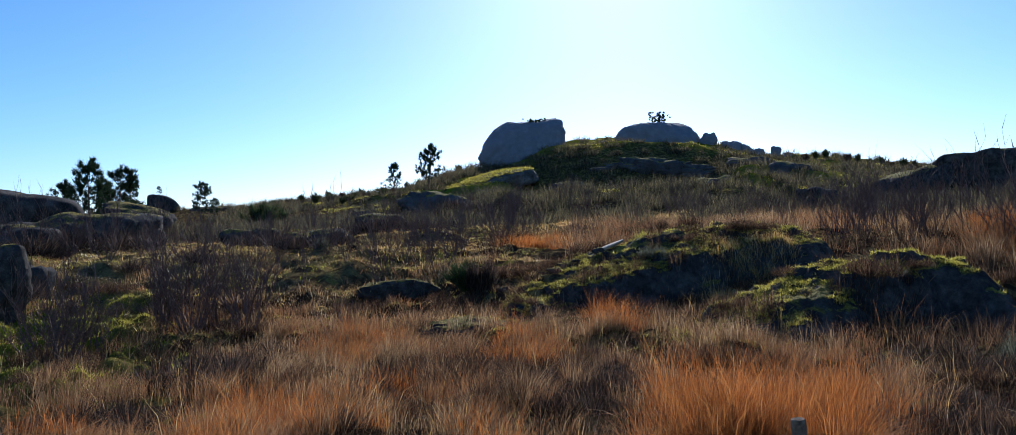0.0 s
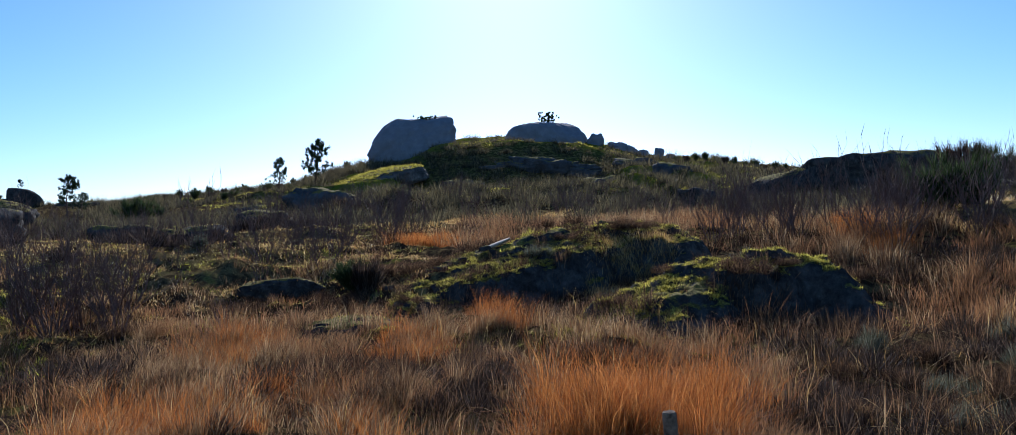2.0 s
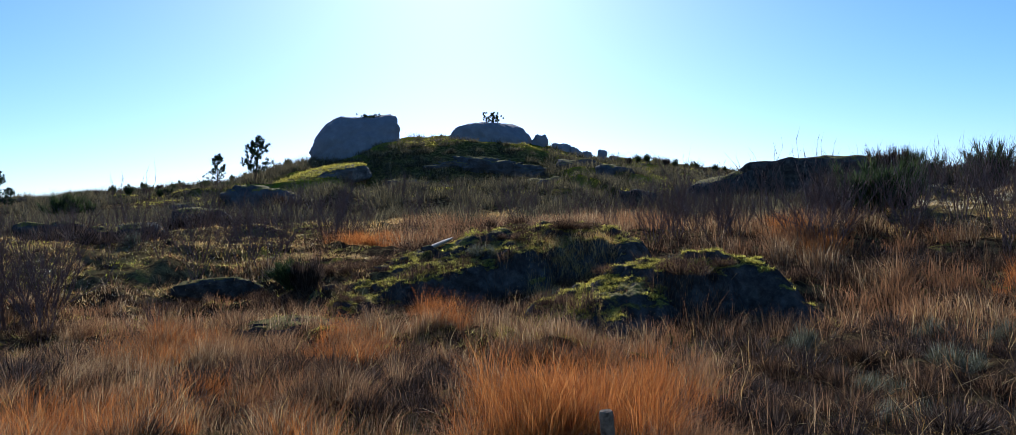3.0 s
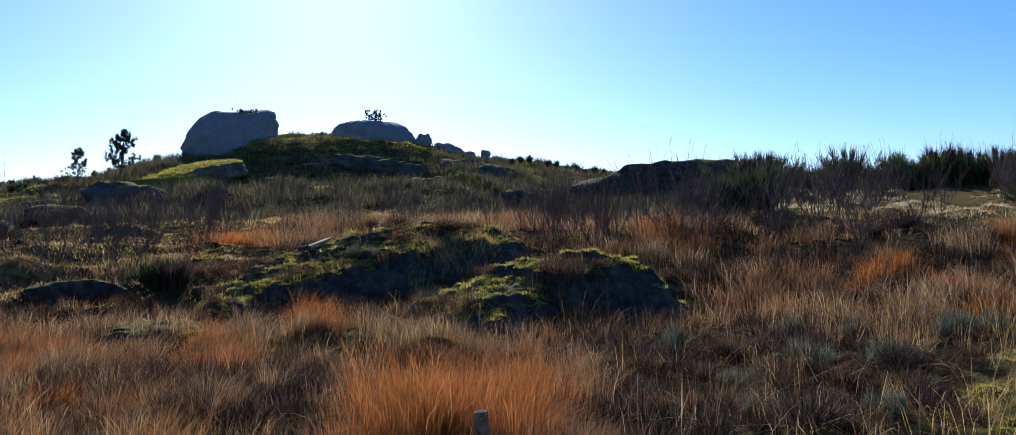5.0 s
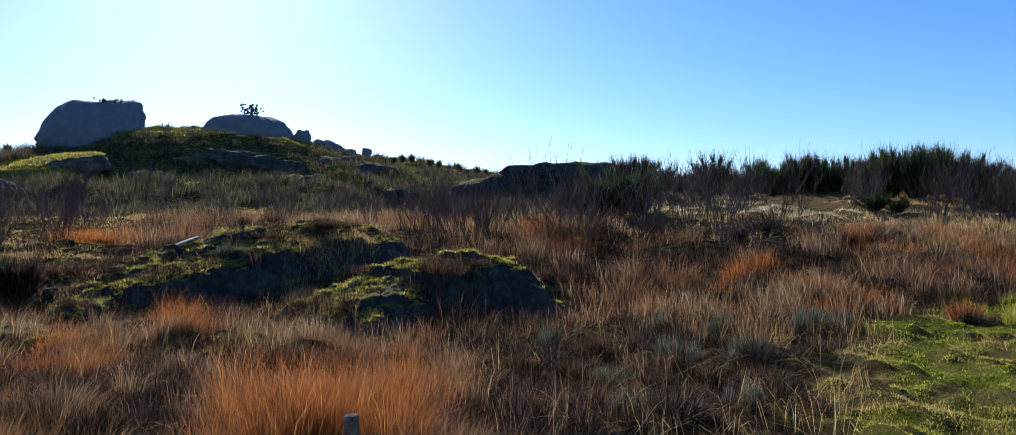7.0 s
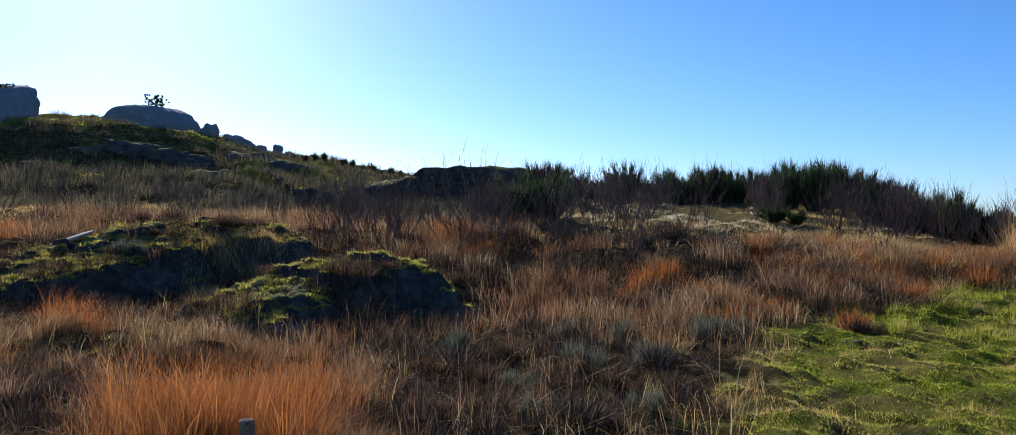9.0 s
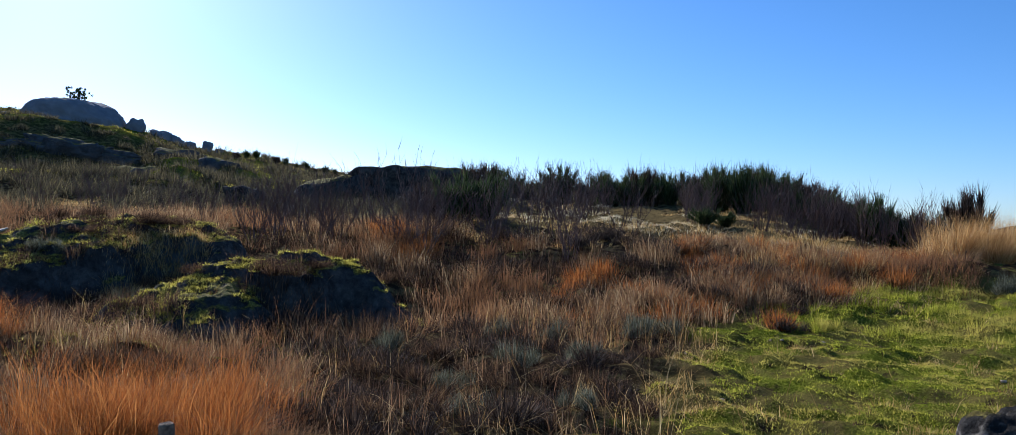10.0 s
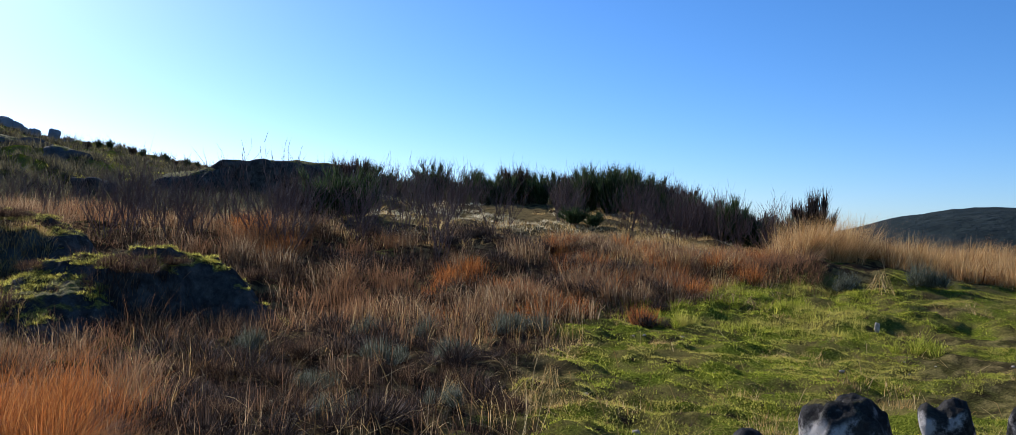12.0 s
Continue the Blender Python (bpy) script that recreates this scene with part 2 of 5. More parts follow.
def lie(x, y):
    """Height of the ground without the small bumps."""
    x, y = np.asarray(x, float), np.asarray(y, float)
    r, a = np.hypot(x, y), np.degrees(np.arctan2(x, y))
    front = sstep(a, -75, -45) * (1 - sstep(a, 95, 125))
    near = np.interp(r, RISE_R, RISE_Z) * front
    right = sstep(a, 50, 68)
    near = near - right * front * 0.35 * sstep(r, 14, 24)
    crest = np.interp(a, CREST_A, CREST_Z)
    s = np.clip((r - 22) / 73, 0, 1)
    z = near + (crest - near) * s ** 2.2
    z = z + 1.25 * np.exp(-((r - 40) / 11) ** 2) * sstep(a, 28, 38) * (1 - sstep(a, 56, 66))
    z = z + 0.32 * np.exp(-((a - 69) / 6.5) ** 2 - ((r - 23) / 3.0) ** 2)
    body = sstep(a, -1, 3) * (1 - sstep(a, 13, 17))
    z = z + body * (1.0 * np.exp(-((r - 86) / 4) ** 2) - 2.2 * np.exp(-((r - 73) / 7) ** 2))
    z = z + banks(x, y) + terraces(x, y, r, a) * (1 - 0.5 * body)
    z = z - sstep(r, 98, 400) * 9
    return z - sstep(r, 400, 3000) * 25


def ground_z(x, y):
    x, y = np.asarray(x, float), np.asarray(y, float)
    r = np.hypot(x, y)
    b = 0.42 * (vnoise(x / 4.1, y / 4.1, 1) - 0.5) * sstep(r, 4, 14) + 0.24 * (vnoise(x / 1.3, y / 1.3, 2) - 0.5) + 0.19 * (vnoise(x / 0.45, y / 0.45, 3) - 0.5) + 0.12 * (vnoise(x / 0.2, y / 0.2, 6) - 0.5) * (1 - sstep(r, 16, 22))
    b = b + 1.6 * (vnoise(x / 17, y / 17, 4) - 0.5) * sstep(r, 35, 70) * (1 - sstep(r, 80, 95))
    a = np.degrees(np.arctan2(x, y))
    b = b + 0.3 * (vnoise(x / 0.9, y / 0.9, 9) - 0.5) * (1 - sstep(a, -4, 4)) * sstep(r, 12, 15) * (1 - sstep(r, 45, 55))
    calm = 1 - 0.5 * sstep(a, 46, 58) * (1 - sstep(r, 14, 18))
    hummock = vnoise(r / 0.36, a / 3.0 * np.maximum(r, 1) / 10, 61) * 0.5 + vnoise(r / 0.19, a / 1.3 * np.maximum(r, 1) / 10, 62) * 0.5
    b = b * calm + 0.2 * (hummock - 0.5) * sstep(a, 43, 50) * sstep(r, 5.5, 7) * (1 - sstep(r, 20, 24))
    left = (1 - sstep(a, -22, -18)) * sstep(r, 9, 11) * (1 - sstep(r, 17, 20))
    return lie(x, y) + b + 0.5 * (hummock - 0.5) * left


def turf(x, y):
    """1 on the open green turf, 0 off it."""
    r, a = np.hypot(x, y), np.degrees(np.arctan2(x, y))
    edge = np.interp(a, [43, 47, 50, 54, 60, 66, 80, 90], [4, 8.5, 11.5, 15.5, 17.8, 20, 23.5, 23.5]) + 3.4 * (vnoise(np.asarray(x) / 1.4, np.asarray(y) / 1.4, 71) - 0.5)
    worn = 1 - 0.75 * sstep(a, 70, 76) * sstep(r, 8, 11) * sstep(vnoise(r / 0.9, a / 5, 73), 0.35, 0.6)
    worn = worn * (1 - 0.75 * (1 - sstep(a, 53, 60)) * sstep(vnoise(np.asarray(x) / 0.75, np.asarray(y) / 0.75, 75), 0.38, 0.58))
    ragged = a + 9 * (vnoise(np.asarray(x) / 0.7, np.asarray(y) / 0.7, 74) - 0.5)
    return worn * (1 - sstep(r, edge - 1.3, edge + 1.3)) * sstep(ragged, 46.5, 51.5) * (1 - sstep(a, 92, 110)) * sstep(r, 3.0, 4.4)


def heath(x, y):
    """1 in the dark heather beside the rusty clump, and in the heather and shade below the rocks."""
    r, a = np.hypot(x, y), np.degrees(np.arctan2(x, y)) + 3 * (vnoise(np.asarray(x) / 1.2, np.asarray(y) / 1.2, 91) - 0.5)
    # The first patch thins pale grass to stand in for the rocks' shade.
    one = sstep(a, 7, 11) * (1 - sstep(a, 34, 39)) * sstep(r, 8.4, 9.2) * (1 - sstep(r, 15, 17))
    two = sstep(a, 25.5, 27.5) * (1 - sstep(a, 42, 47)) * sstep(r, 5.5, 6) * (1 - sstep(r, 11.5, 13))
    three = (1 - sstep(a, -25, -22.5)) * sstep(r, 10, 11) * (1 - sstep(r, 15.5, 17))
    four = sstep(a, 0.5, 2) * (1 - sstep(a, 8.5, 10.5)) * sstep(r, 6.6, 7.2) * (1 - sstep(r, 9.2, 10))
    return np.maximum(np.maximum(one, two), np.maximum(three, four))


def on(bearing, reach, dz=0.0):
    x, y = spot(bearing, reach)
    return x, y, float(ground_z(x, y)) + dz


def from_arrays(name, verts, faces, material, smooth=False):
    """A mesh from numpy arrays; faces are all triangles or all quads."""
    me = bpy.data.meshes.new(name)
    verts, faces = np.asarray(verts, np.float32), np.asarray(faces, np.int32)
    n = faces.shape[1]
    me.vertices.add(len(verts))
    me.vertices.foreach_set("co", verts.ravel())
    me.loops.add(faces.size)
    me.loops.foreach_set("vertex_index", faces.ravel())
    me.polygons.add(len(faces))
    me.polygons.foreach_set("loop_start", np.arange(0, faces.size, n, dtype=np.int32))
    me.polygons.foreach_set("use_smooth", np.full(len(faces), smooth))
    me.materials.append(material)
    me.update(calc_edges=True)
    me.validate()
    return me


def build_ground():
    az = np.radians(np.concatenate([np.arange(-40, 90, 0.4), np.arange(90, 320, 5.0)]))
    rr = np.concatenate([[0.05], np.arange(0.8, 4.5, 0.4), np.arange(4.5, 24, 0.1), np.geomspace(24, 125, 170), np.geomspace(130, 4000, 40)])
    A, Rr = np.meshgrid(az, rr)
    X, Y = Rr * np.sin(A), Rr * np.cos(A)
    V = np.stack([X, Y, ground_z(X, Y)], -1).reshape(-1, 3)
    na, nr = len(az), len(rr)
    i, j = np.meshgrid(np.arange(nr - 1), np.arange(na), indexing="ij")
    j2 = (j + 1) % na
    F = np.stack([i * na + j, i * na + j2, (i + 1) * na + j2, (i + 1) * na + j], -1).reshape(-1, 4)[:, ::-1]
    me = from_arrays("ground", V, F, GROUND, True)
    a, r = np.degrees(np.arctan2(V[:, 0], V[:, 1])), np.hypot(V[:, 0], V[:, 1])
    green = turf(V[:, 0], V[:, 1]) + sstep(-a, 22, 27) * sstep(r, 9, 11) * (1 - sstep(r, 17, 20))
    # Green cut on the steep face below the tor: its shade put into colour.
    green = green + 1.0 * sstep(r, 55, 70) * (1 - sstep(r, 100, 120)) * sstep(a, -12, -5) * (1 - sstep(a, 20, 27)) * (1 - 0.75 * sstep(a, 0, 3) * (1 - sstep(a, 14, 17)) * sstep(r, 68, 72) * (1 - sstep(r, 84, 88)))
    straw = sstep(a, 30, 42) * sstep(r, 24, 28) * (1 - sstep(r, 40, 50)) + sstep(-a, 2, 8) * sstep(r, 16, 20) * (1 - sstep(r, 45, 60)) * 0.8
    straw = straw + sstep(a, 1, 4) * (1 - sstep(a, 10, 14)) * sstep(r, 26, 30) * (1 - sstep(r, 42, 50)) * 0.8
    bk = banks(V[:, 0], V[:, 1])
    green = green + 0.6 * sstep(bk, 0.5, 0.75)
    ca = me.color_attributes.new("turf", "FLOAT_COLOR", "POINT")
    ca.data.foreach_set("color", np.stack([np.clip(green, 0, 1), np.clip(straw, 0, 1), 0 * a, 0 * a + 1], -1).astype(np.float32).ravel())
    return tagged(new("ground", me), "rough heath ground with dry turf and moss", "ground", kind="structure")


build_ground()


def part(name, me, parent, label=""):
    ob = new(name, me)
    ob.parent = parent
    if label:
        ob["label"] = label
    return ob


# ======== rocks ========


def rock_mesh(name, size, seed, material, detail=4, flat=0.55, rough=0.24, taper=0.0, skew=0.0, sharp=9.0, facets=12, fissure=0.05):
    """A weathered granite block: a rounded box shape with a worn, uneven skin and a few joints."""
    bm = bmesh.new()
    bmesh.ops.create_icosphere(bm, subdivisions=detail, radius=1.0)
    off = Vector((seed * 7.3, seed * 3.1, seed * 5.7))
    sx, sy, sz = size
    mean = (sx * sy * sz) ** (1 / 3)
    rk = random.Random(int(seed * 31))
    planes = [(Vector(n), 1.0) for n in ((1, 0, 0), (-1, 0, 0), (0, 1, 0), (0, -1, 0), (0, 0, 1), (0, 0, -1))]
    for _ in range(facets):
        planes.append((Vector((rk.gauss(0, 1), rk.gauss(0, 1), rk.gauss(0, 0.8))).normalized(), rk.uniform(0.8, 1.1)))
    grooves = [(Vector((rk.gauss(0, 1), rk.gauss(0, 1), rk.gauss(0, 0.7))).normalized(), rk.uniform(-0.5, 0.6)) for _ in range(3)]
    for v in bm.verts:
        d = v.co.normalized()
        k = sum((max(0.0, d.dot(n)) / h) ** sharp for n, h in planes) ** (-1 / sharp)
        p = d * k
        for n, h in grooves:
            w = abs(p.dot(n) - h + 0.12 * noise.noise(p * 2.5 + off))
            if w < 0.06:
                p = p * (1 - fissure * (1 - w / 0.06) * (0.6 + noise.noise(p * 1.5 - off)))
        q = Vector((p.x * sx, p.y * sy, p.z * sz))
        n = noise.fractal(q / mean * 0.9 + off, 1.0, 2.0, 3) * rough
        n += noise.fractal(q * 0.8 + off, 1.0, 2.0, 3) * rough * 0.35 * min(1, 1.5 / mean)
        n += noise.fractal(q * 1.6 / min(mean, 1.5) + off, 0.7, 2.1, 7) * rough * 0.5
        p = p * (1 + n)
        p.x = p.x * (1 - taper * (p.z + 1) / 2) + skew * p.z
        v.co = Vector((p.x * sx, p.y * sy, (p.z if p.z > -flat else -flat + (p.z + flat) * 0.3) * sz))
    for f in bm.faces:
        f.smooth = True
    me = bpy.data.meshes.new(name)
    bm.to_mesh(me)
    bm.free()
    me.materials.append(material)
    return me


def rock(name, bearing, reach, size, seed, material, label, turn=0.0, tilt=0.0, nod=0.0, sink=0.3, z=None, detail=4, group="", **kw):
    """size: half extents, across, deep and high."""
    x, y = spot(bearing, reach)
    zz = float(lie(x, y)) if z is None else z
    ob = new(name, rock_mesh(name, size, seed, material, detail, **kw))
    ob.matrix_world = pose(x, y, zz + size[2] * (0.55 - sink) if z is None else zz, nod, tilt, turn - bearing)
    return tagged(ob, label, "rock", group)


def whaleback(p, q, along, crest, front, back, shelf, seed, label):
    """A long granite back: its crest climbs from p to q, a broken dark face in front, a gentle slope behind."""
    p, q = Vector((*spot(*p), 0)), Vector((*spot(*q), 0))
    ahead = (q - p).normalized()
    behind = Vector((-ahead.y, ahead.x, 0))
    L = (q - p).length
    u = np.arange(-0.5, L + 0.5, 0.045)
    v = np.concatenate([np.arange(-front, 0.6, 0.04), np.arange(0.6, back, 0.08)])
    top = np.interp(u / L, along, crest)
    k = np.hanning(15)
    top = np.convolve(np.pad(top, 7, mode="edge"), k / k.sum(), "valid")
    V = []
    for d in v:
        for s, h in zip(u, top):
            w = Vector((s, d, seed * 9.0))
            slack = d + 0.55 * noise.noise(w * 0.75) + 0.25 * noise.noise(w * 2.1)
            at = p + ahead * s + behind * d
            foot = float(np.interp(math.hypot(at.x, at.y), RISE_R, RISE_Z)) - 0.35
            if slack < 0:
                g = min(1.0, -slack / (front * 0.9))
                t = min(1.0, max(0.0, (g - shelf) / (0.9 - shelf)))
                drop = 0.52 * g + (1 - 0.52 * g) * t * t * (3 - 2 * t)
            else:
                drop = min(1.0, slack / (back * 0.95)) ** 1.5
            ends = min(1.0, max(0.0, (s + 0.5) / 0.9), max(0.0, (L + 0.5 - s) / 0.7))
            ends = ends * ends * (3 - 2 * ends)
            z = foot + (h - foot) * (1 - drop) * (0.25 + 0.75 * ends)
            lump = noise.fractal(w * 1.1, 0.9, 2.0, 4) * 0.09 + abs(noise.noise(w * 4.5)) * 0.07 + noise.fractal(w * 8.0, 0.8, 2.1, 4) * 0.03
            ledge = (z * 3.2 + 0.8 * noise.noise(w * 0.9)) % 1.0
            z += lump - 0.04 + 0.09 * (min(1.0, ledge * 3) - ledge) * (1 if slack < 0.2 else 0)
            V.append((at.x, at.y, z))
    nu, nv = len(u), len(v)
    i, j = np.meshgrid(np.arange(nv - 1), np.arange(nu - 1), indexing="ij")
    F = np.stack([i * nu + j, i * nu + j + 1, (i + 1) * nu + j + 1, (i + 1) * nu + j], -1).reshape(-1, 4)
    return tagged(new("rock_outcrop", from_arrays("rock_outcrop", V, F, GRANITE, True)), label, "rock")


# the two mossy whalebacks in the near field
whaleback((-1.4, 16.1), (19.8, 18.3), (0.0, 0.2, 0.37, 0.55, 0.75, 0.9, 1.0), (0.2, 0.72, 1.12, 1.43, 1.55, 1.56, 1.4), 3.0, 2.4, 0.52, 1, "long low whaleback of dark granite crusted with yellow-green moss")
whaleback((11.6, 12.9), (30.4, 15.1), (0.0, 0.14, 0.28, 0.5, 0.65, 0.78, 0.92, 1.0), (0.0, 0.28, 0.52, 0.92, 1.02, 1.02, 0.86, 0.5), 2.0, 2.0, 0.4, 2, "dark granite hump with a smooth face and a mossy crown")


def over(bearing, reach, dz):
    """Height of the near rocks at a place, plus dz."""
    x, y = spot(bearing, reach)
    z = float(ground_z(x, y))
    bpy.context.view_layer.update()
    for ob in [o for o in scene.objects if o.name.startswith("rock_outcrop")]:
        inv = ob.matrix_world.inverted()
        hit, p, n, i = ob.ray_cast(inv @ Vector((x, y, 9)), inv.to_3x3() @ Vector((0, 0, -1)))
        if hit:
            z = max(z, (ob.matrix_world @ p).z)
    return z + dz


def top_at(bearing, reach, slope):
    """Height over the ground of a thing whose top stands at that slope above the eye's level."""
    return 1.6 + reach * slope - on(bearing, reach)[2]


# rocks lying on and round the whalebacks
rock("stone_slab", 6.95, 16.7, (0.36, 0.2, 0.05), 3, STONE, "pale split stone slab propped on the mossy outcrop", tilt=-22, z=over(6.95, 16.8, 0.1), detail=3, rough=0.05)
rock("capstone", 17.2, 18.8, (0.27, 0.2, 0.09), 4, GRANITE_BARE, "dark loose capstone lying on the outcrop's crest", z=over(17.2, 18.8, 0.02), detail=3)
rock("capstone", 15.7, 18.8, (0.16, 0.14, 0.09), 5, GRANITE_BARE, "small dark stone lying on the outcrop's crest", z=over(15.7, 18.8, 0.04), detail=3)
rock("field_boulder", -7.6, 17.0, (0.85, 0.55, 0.25), 6, GRANITE, "low grey boulder half sunk in dry grass", detail=5, sink=0.35)
rock("field_boulder", -3.8, 12.6, (0.75, 0.5, 0.26), 7, GRANITE, "low mossy boulder half sunk in rusty grass", detail=5, sink=0.3)
rock("field_boulder", -13.5, 24.0, (1.0, 0.6, 0.45), 10, GRANITE_HALF, "grey boulder among bare shrubs", detail=4)
rock("field_boulder", -8.5, 33.0, (1.3, 0.8, 0.7), 11, GRANITE_HALF, "grey rounded boulder among bare shrubs", detail=4)
rock("field_boulder", -17.5, 30.0, (0.9, 0.7, 0.5), 12, GRANITE_HALF, "grey boulder on the dry slope", detail=4)
rb = random.Random(17)
for _ in range(12):
    b, big = rb.uniform(-1, 8), rb.uniform(0.05, 0.11)
    r = 16.15 + (b + 1) * 0.1 + rb.uniform(-0.35, 0.2)
    rock("outcrop_stone", b, r, (big * 1.4, big, big * 0.7), 200 + b, GRANITE, "loose dark granite stone lying on the mossy outcrop", turn=rb.uniform(-40, 40), detail=3, rough=0.2, z=over(b, r, big * 0.2), group="loose stones on the outcrop")
# dark rocks at the near left
rock("dark_boulder", -33.3, 17.0, (0.75, 0.9, 1.0), 13, GRANITE, "tall dark granite boulder with mossy flank", z=0.4, detail=5, rough=0.32)
rock("dark_boulder", -30.6, 18.5, (0.42, 0.6, 0.6), 14, GRANITE_BARE, "squat dark boulder beside a taller one", z=0.5, detail=4)
# the outcrops under the pines
rock("granite_dome", -33.6, 46.0, (4.8, 4.5, 2.35), 15, GRANITE_BARE, "long bare granite dome with weathered joints", z=2.2, detail=5, rough=0.08)
rock("granite_block", -29.0, 30.0, (2.6, 1.8, 1.0), 16, GRANITE_HALF, "broad rounded granite block with a mossy top", z=1.35, detail=5)
rock("granite_block", -32.0, 29.0, (1.6, 1.6, 1.0), 17, GRANITE_BARE, "dark rounded granite block", z=1.2, detail=4)
rock("granite_block", -25.2, 30.5, (1.25, 1.2, 0.75), 18, GRANITE_BARE, "rounded granite block in shade", z=1.45, detail=4)
rock("granite_block", -24.3, 44.0, (1.7, 1.3, 0.8), 19, GRANITE, "mossy rounded granite block", z=2.6, detail=4)
rock("granite_block", -22.9, 93.0, (1.7, 1.3, 1.6), 20, GRANITE_BARE, "boxy granite block standing on the skyline", z=4.7, detail=4, rough=0.08)
rock("granite_block", -24.6, 92.0, (1.6, 1.3, 0.7), 21, GRANITE_BARE, "low granite ledge on the skyline", z=4.4, detail=4)
rock("granite_block", -19.8, 92.0, (2.6, 1.2, 0.6), 22, GRANITE_HALF, "low granite ledge on the skyline", z=4.3, detail=4)
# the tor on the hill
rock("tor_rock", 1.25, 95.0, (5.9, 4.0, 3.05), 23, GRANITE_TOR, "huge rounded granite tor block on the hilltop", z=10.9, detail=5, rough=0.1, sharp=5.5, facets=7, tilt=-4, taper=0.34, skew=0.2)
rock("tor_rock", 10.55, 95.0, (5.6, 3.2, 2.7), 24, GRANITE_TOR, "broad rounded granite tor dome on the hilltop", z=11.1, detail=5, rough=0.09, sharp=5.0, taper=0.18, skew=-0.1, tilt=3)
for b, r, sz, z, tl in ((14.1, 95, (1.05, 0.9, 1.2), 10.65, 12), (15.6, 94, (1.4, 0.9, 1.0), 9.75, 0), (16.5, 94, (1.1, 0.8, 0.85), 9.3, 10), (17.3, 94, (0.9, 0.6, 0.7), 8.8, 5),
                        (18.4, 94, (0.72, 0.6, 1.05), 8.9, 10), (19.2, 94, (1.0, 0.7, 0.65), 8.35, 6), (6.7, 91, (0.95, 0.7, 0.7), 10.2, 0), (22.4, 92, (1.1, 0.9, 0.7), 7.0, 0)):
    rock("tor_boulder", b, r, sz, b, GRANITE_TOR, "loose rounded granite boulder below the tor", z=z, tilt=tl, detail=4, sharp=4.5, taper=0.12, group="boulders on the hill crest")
rock("hill_ledge", 10.4, 81.0, (6.4, 2.6, 1.3), 32, GRANITE_LEDGE, "long dark granite ledge across the hillside", z=6.6, detail=6, rough=0.3, tilt=2)
rock("hill_ledge", 8.0, 66.0, (7.6, 3.2, 1.4), 33, GRANITE_LEDGE, "long dark granite ledge across the hillside", z=2.9, detail=6, rough=0.3)
rock("hill_ledge", -1.8, 79.0, (5.6, 5.5, 1.1), 34, MOSS_SLAB, "tilted mossy granite slab on the hillside", z=5.75, detail=5, tilt=-11, nod=8, rough=0.1, sharp=5.0)
rock("hill_ledge", -4.9, 60.0, (3.2, 2.8, 1.7), 35, GRANITE_LEDGE, "dark rounded granite ledge on the hillside", z=2.75, detail=5, sharp=5.0)
rock("hill_ledge", -8.3, 62.0, (2.7, 2.2, 1.2), 36, GRANITE_LEDGE, "dark rounded granite ledge on the hillside", z=2.1, detail=4)
for b, r, sz in ((4.6, 76, 1.0), (14.5, 75, 1.3), (12.0, 70, 0.9), (17.0, 80, 1.1), (2.4, 70, 1.2), (19.5, 72, 0.9)):
    rock("hill_ledge", b, r, (sz * 2.0, sz * 1.3, sz * 0.8), 60 + b, GRANITE_LEDGE, "dark granite crag jutting from the hillside", detail=4, rough=0.3, sink=0.3)
rock("ridge_rock", 31.6, 60.0, (5.6, 3.6, 2.0), 37, GRANITE_HALF, "long dark whaleback rock on the ridge", z=3.45, detail=5, rough=0.1)
rock("ridge_rock", 26.6, 59.0, (3.2, 2.4, 1.4), 38, GRANITE, "low mossy rock on the ridge", z=3.2, detail=4, tilt=-8)
rock("granite_block", 21.0, 50.0, (1.1, 0.8, 0.55), 39, GRANITE_BARE, "grey block among dark scrub", z=2.75, detail=4)
# stones beside the green turf
rock("verge_boulder", 71.9, 5.37, (0.255, 0.32, 0.53), 40, GRANITE_PALE, "dark boulder with whitish worn faces at the verge", z=0.24, detail=5, rough=0.2, sharp=6.0, facets=8)
rock("verge_boulder", 77.3, 5.4, (0.135, 0.2, 0.36), 41, GRANITE_PALE, "whitish boulder under dry grass at the verge", z=0.36, detail=5, tilt=-10, rough=0.2, sharp=6.0, facets=8)
rock("verge_boulder", 81.9, 5.6, (0.2, 0.24, 0.5), 42, GRANITE_PALE, "pale boulder at the verge", z=0.36, detail=4, rough=0.2, sharp=6.0, facets=8)
rock("verge_boulder", 66.6, 5.4, (0.2, 0.2, 0.3), 43, GRANITE_BARE, "low dark stone beside a pale boulder", z=0.15, detail=4, rough=0.2, sharp=6.0, facets=8)
rock("marker_stone", 72.6, 15.4, (0.045, 0.04, 0.1), 44, STONE, "small upright pale stone in the turf", z=0.08 + float(ground_z(*spot(72.6, 15.4))), detail=3)
rs = random.Random(5)
for k in range(22):
    b, r = rs.uniform(52, 82), rs.uniform(6.5, 14)
    s = rs.uniform(0.015, 0.035)
    x, y, z = on(b, r)
    ob = new("pebble", rock_mesh("pebble", (s * 1.3, s, s * 0.7), k + 50, STONE, 2))
    ob.matrix_world = pose(x, y, z + s * 0.3, 0, 0, rs.uniform(0, 180))
    tagged(ob, "small pale stone lying in the turf", "stone", "stones in the turf")

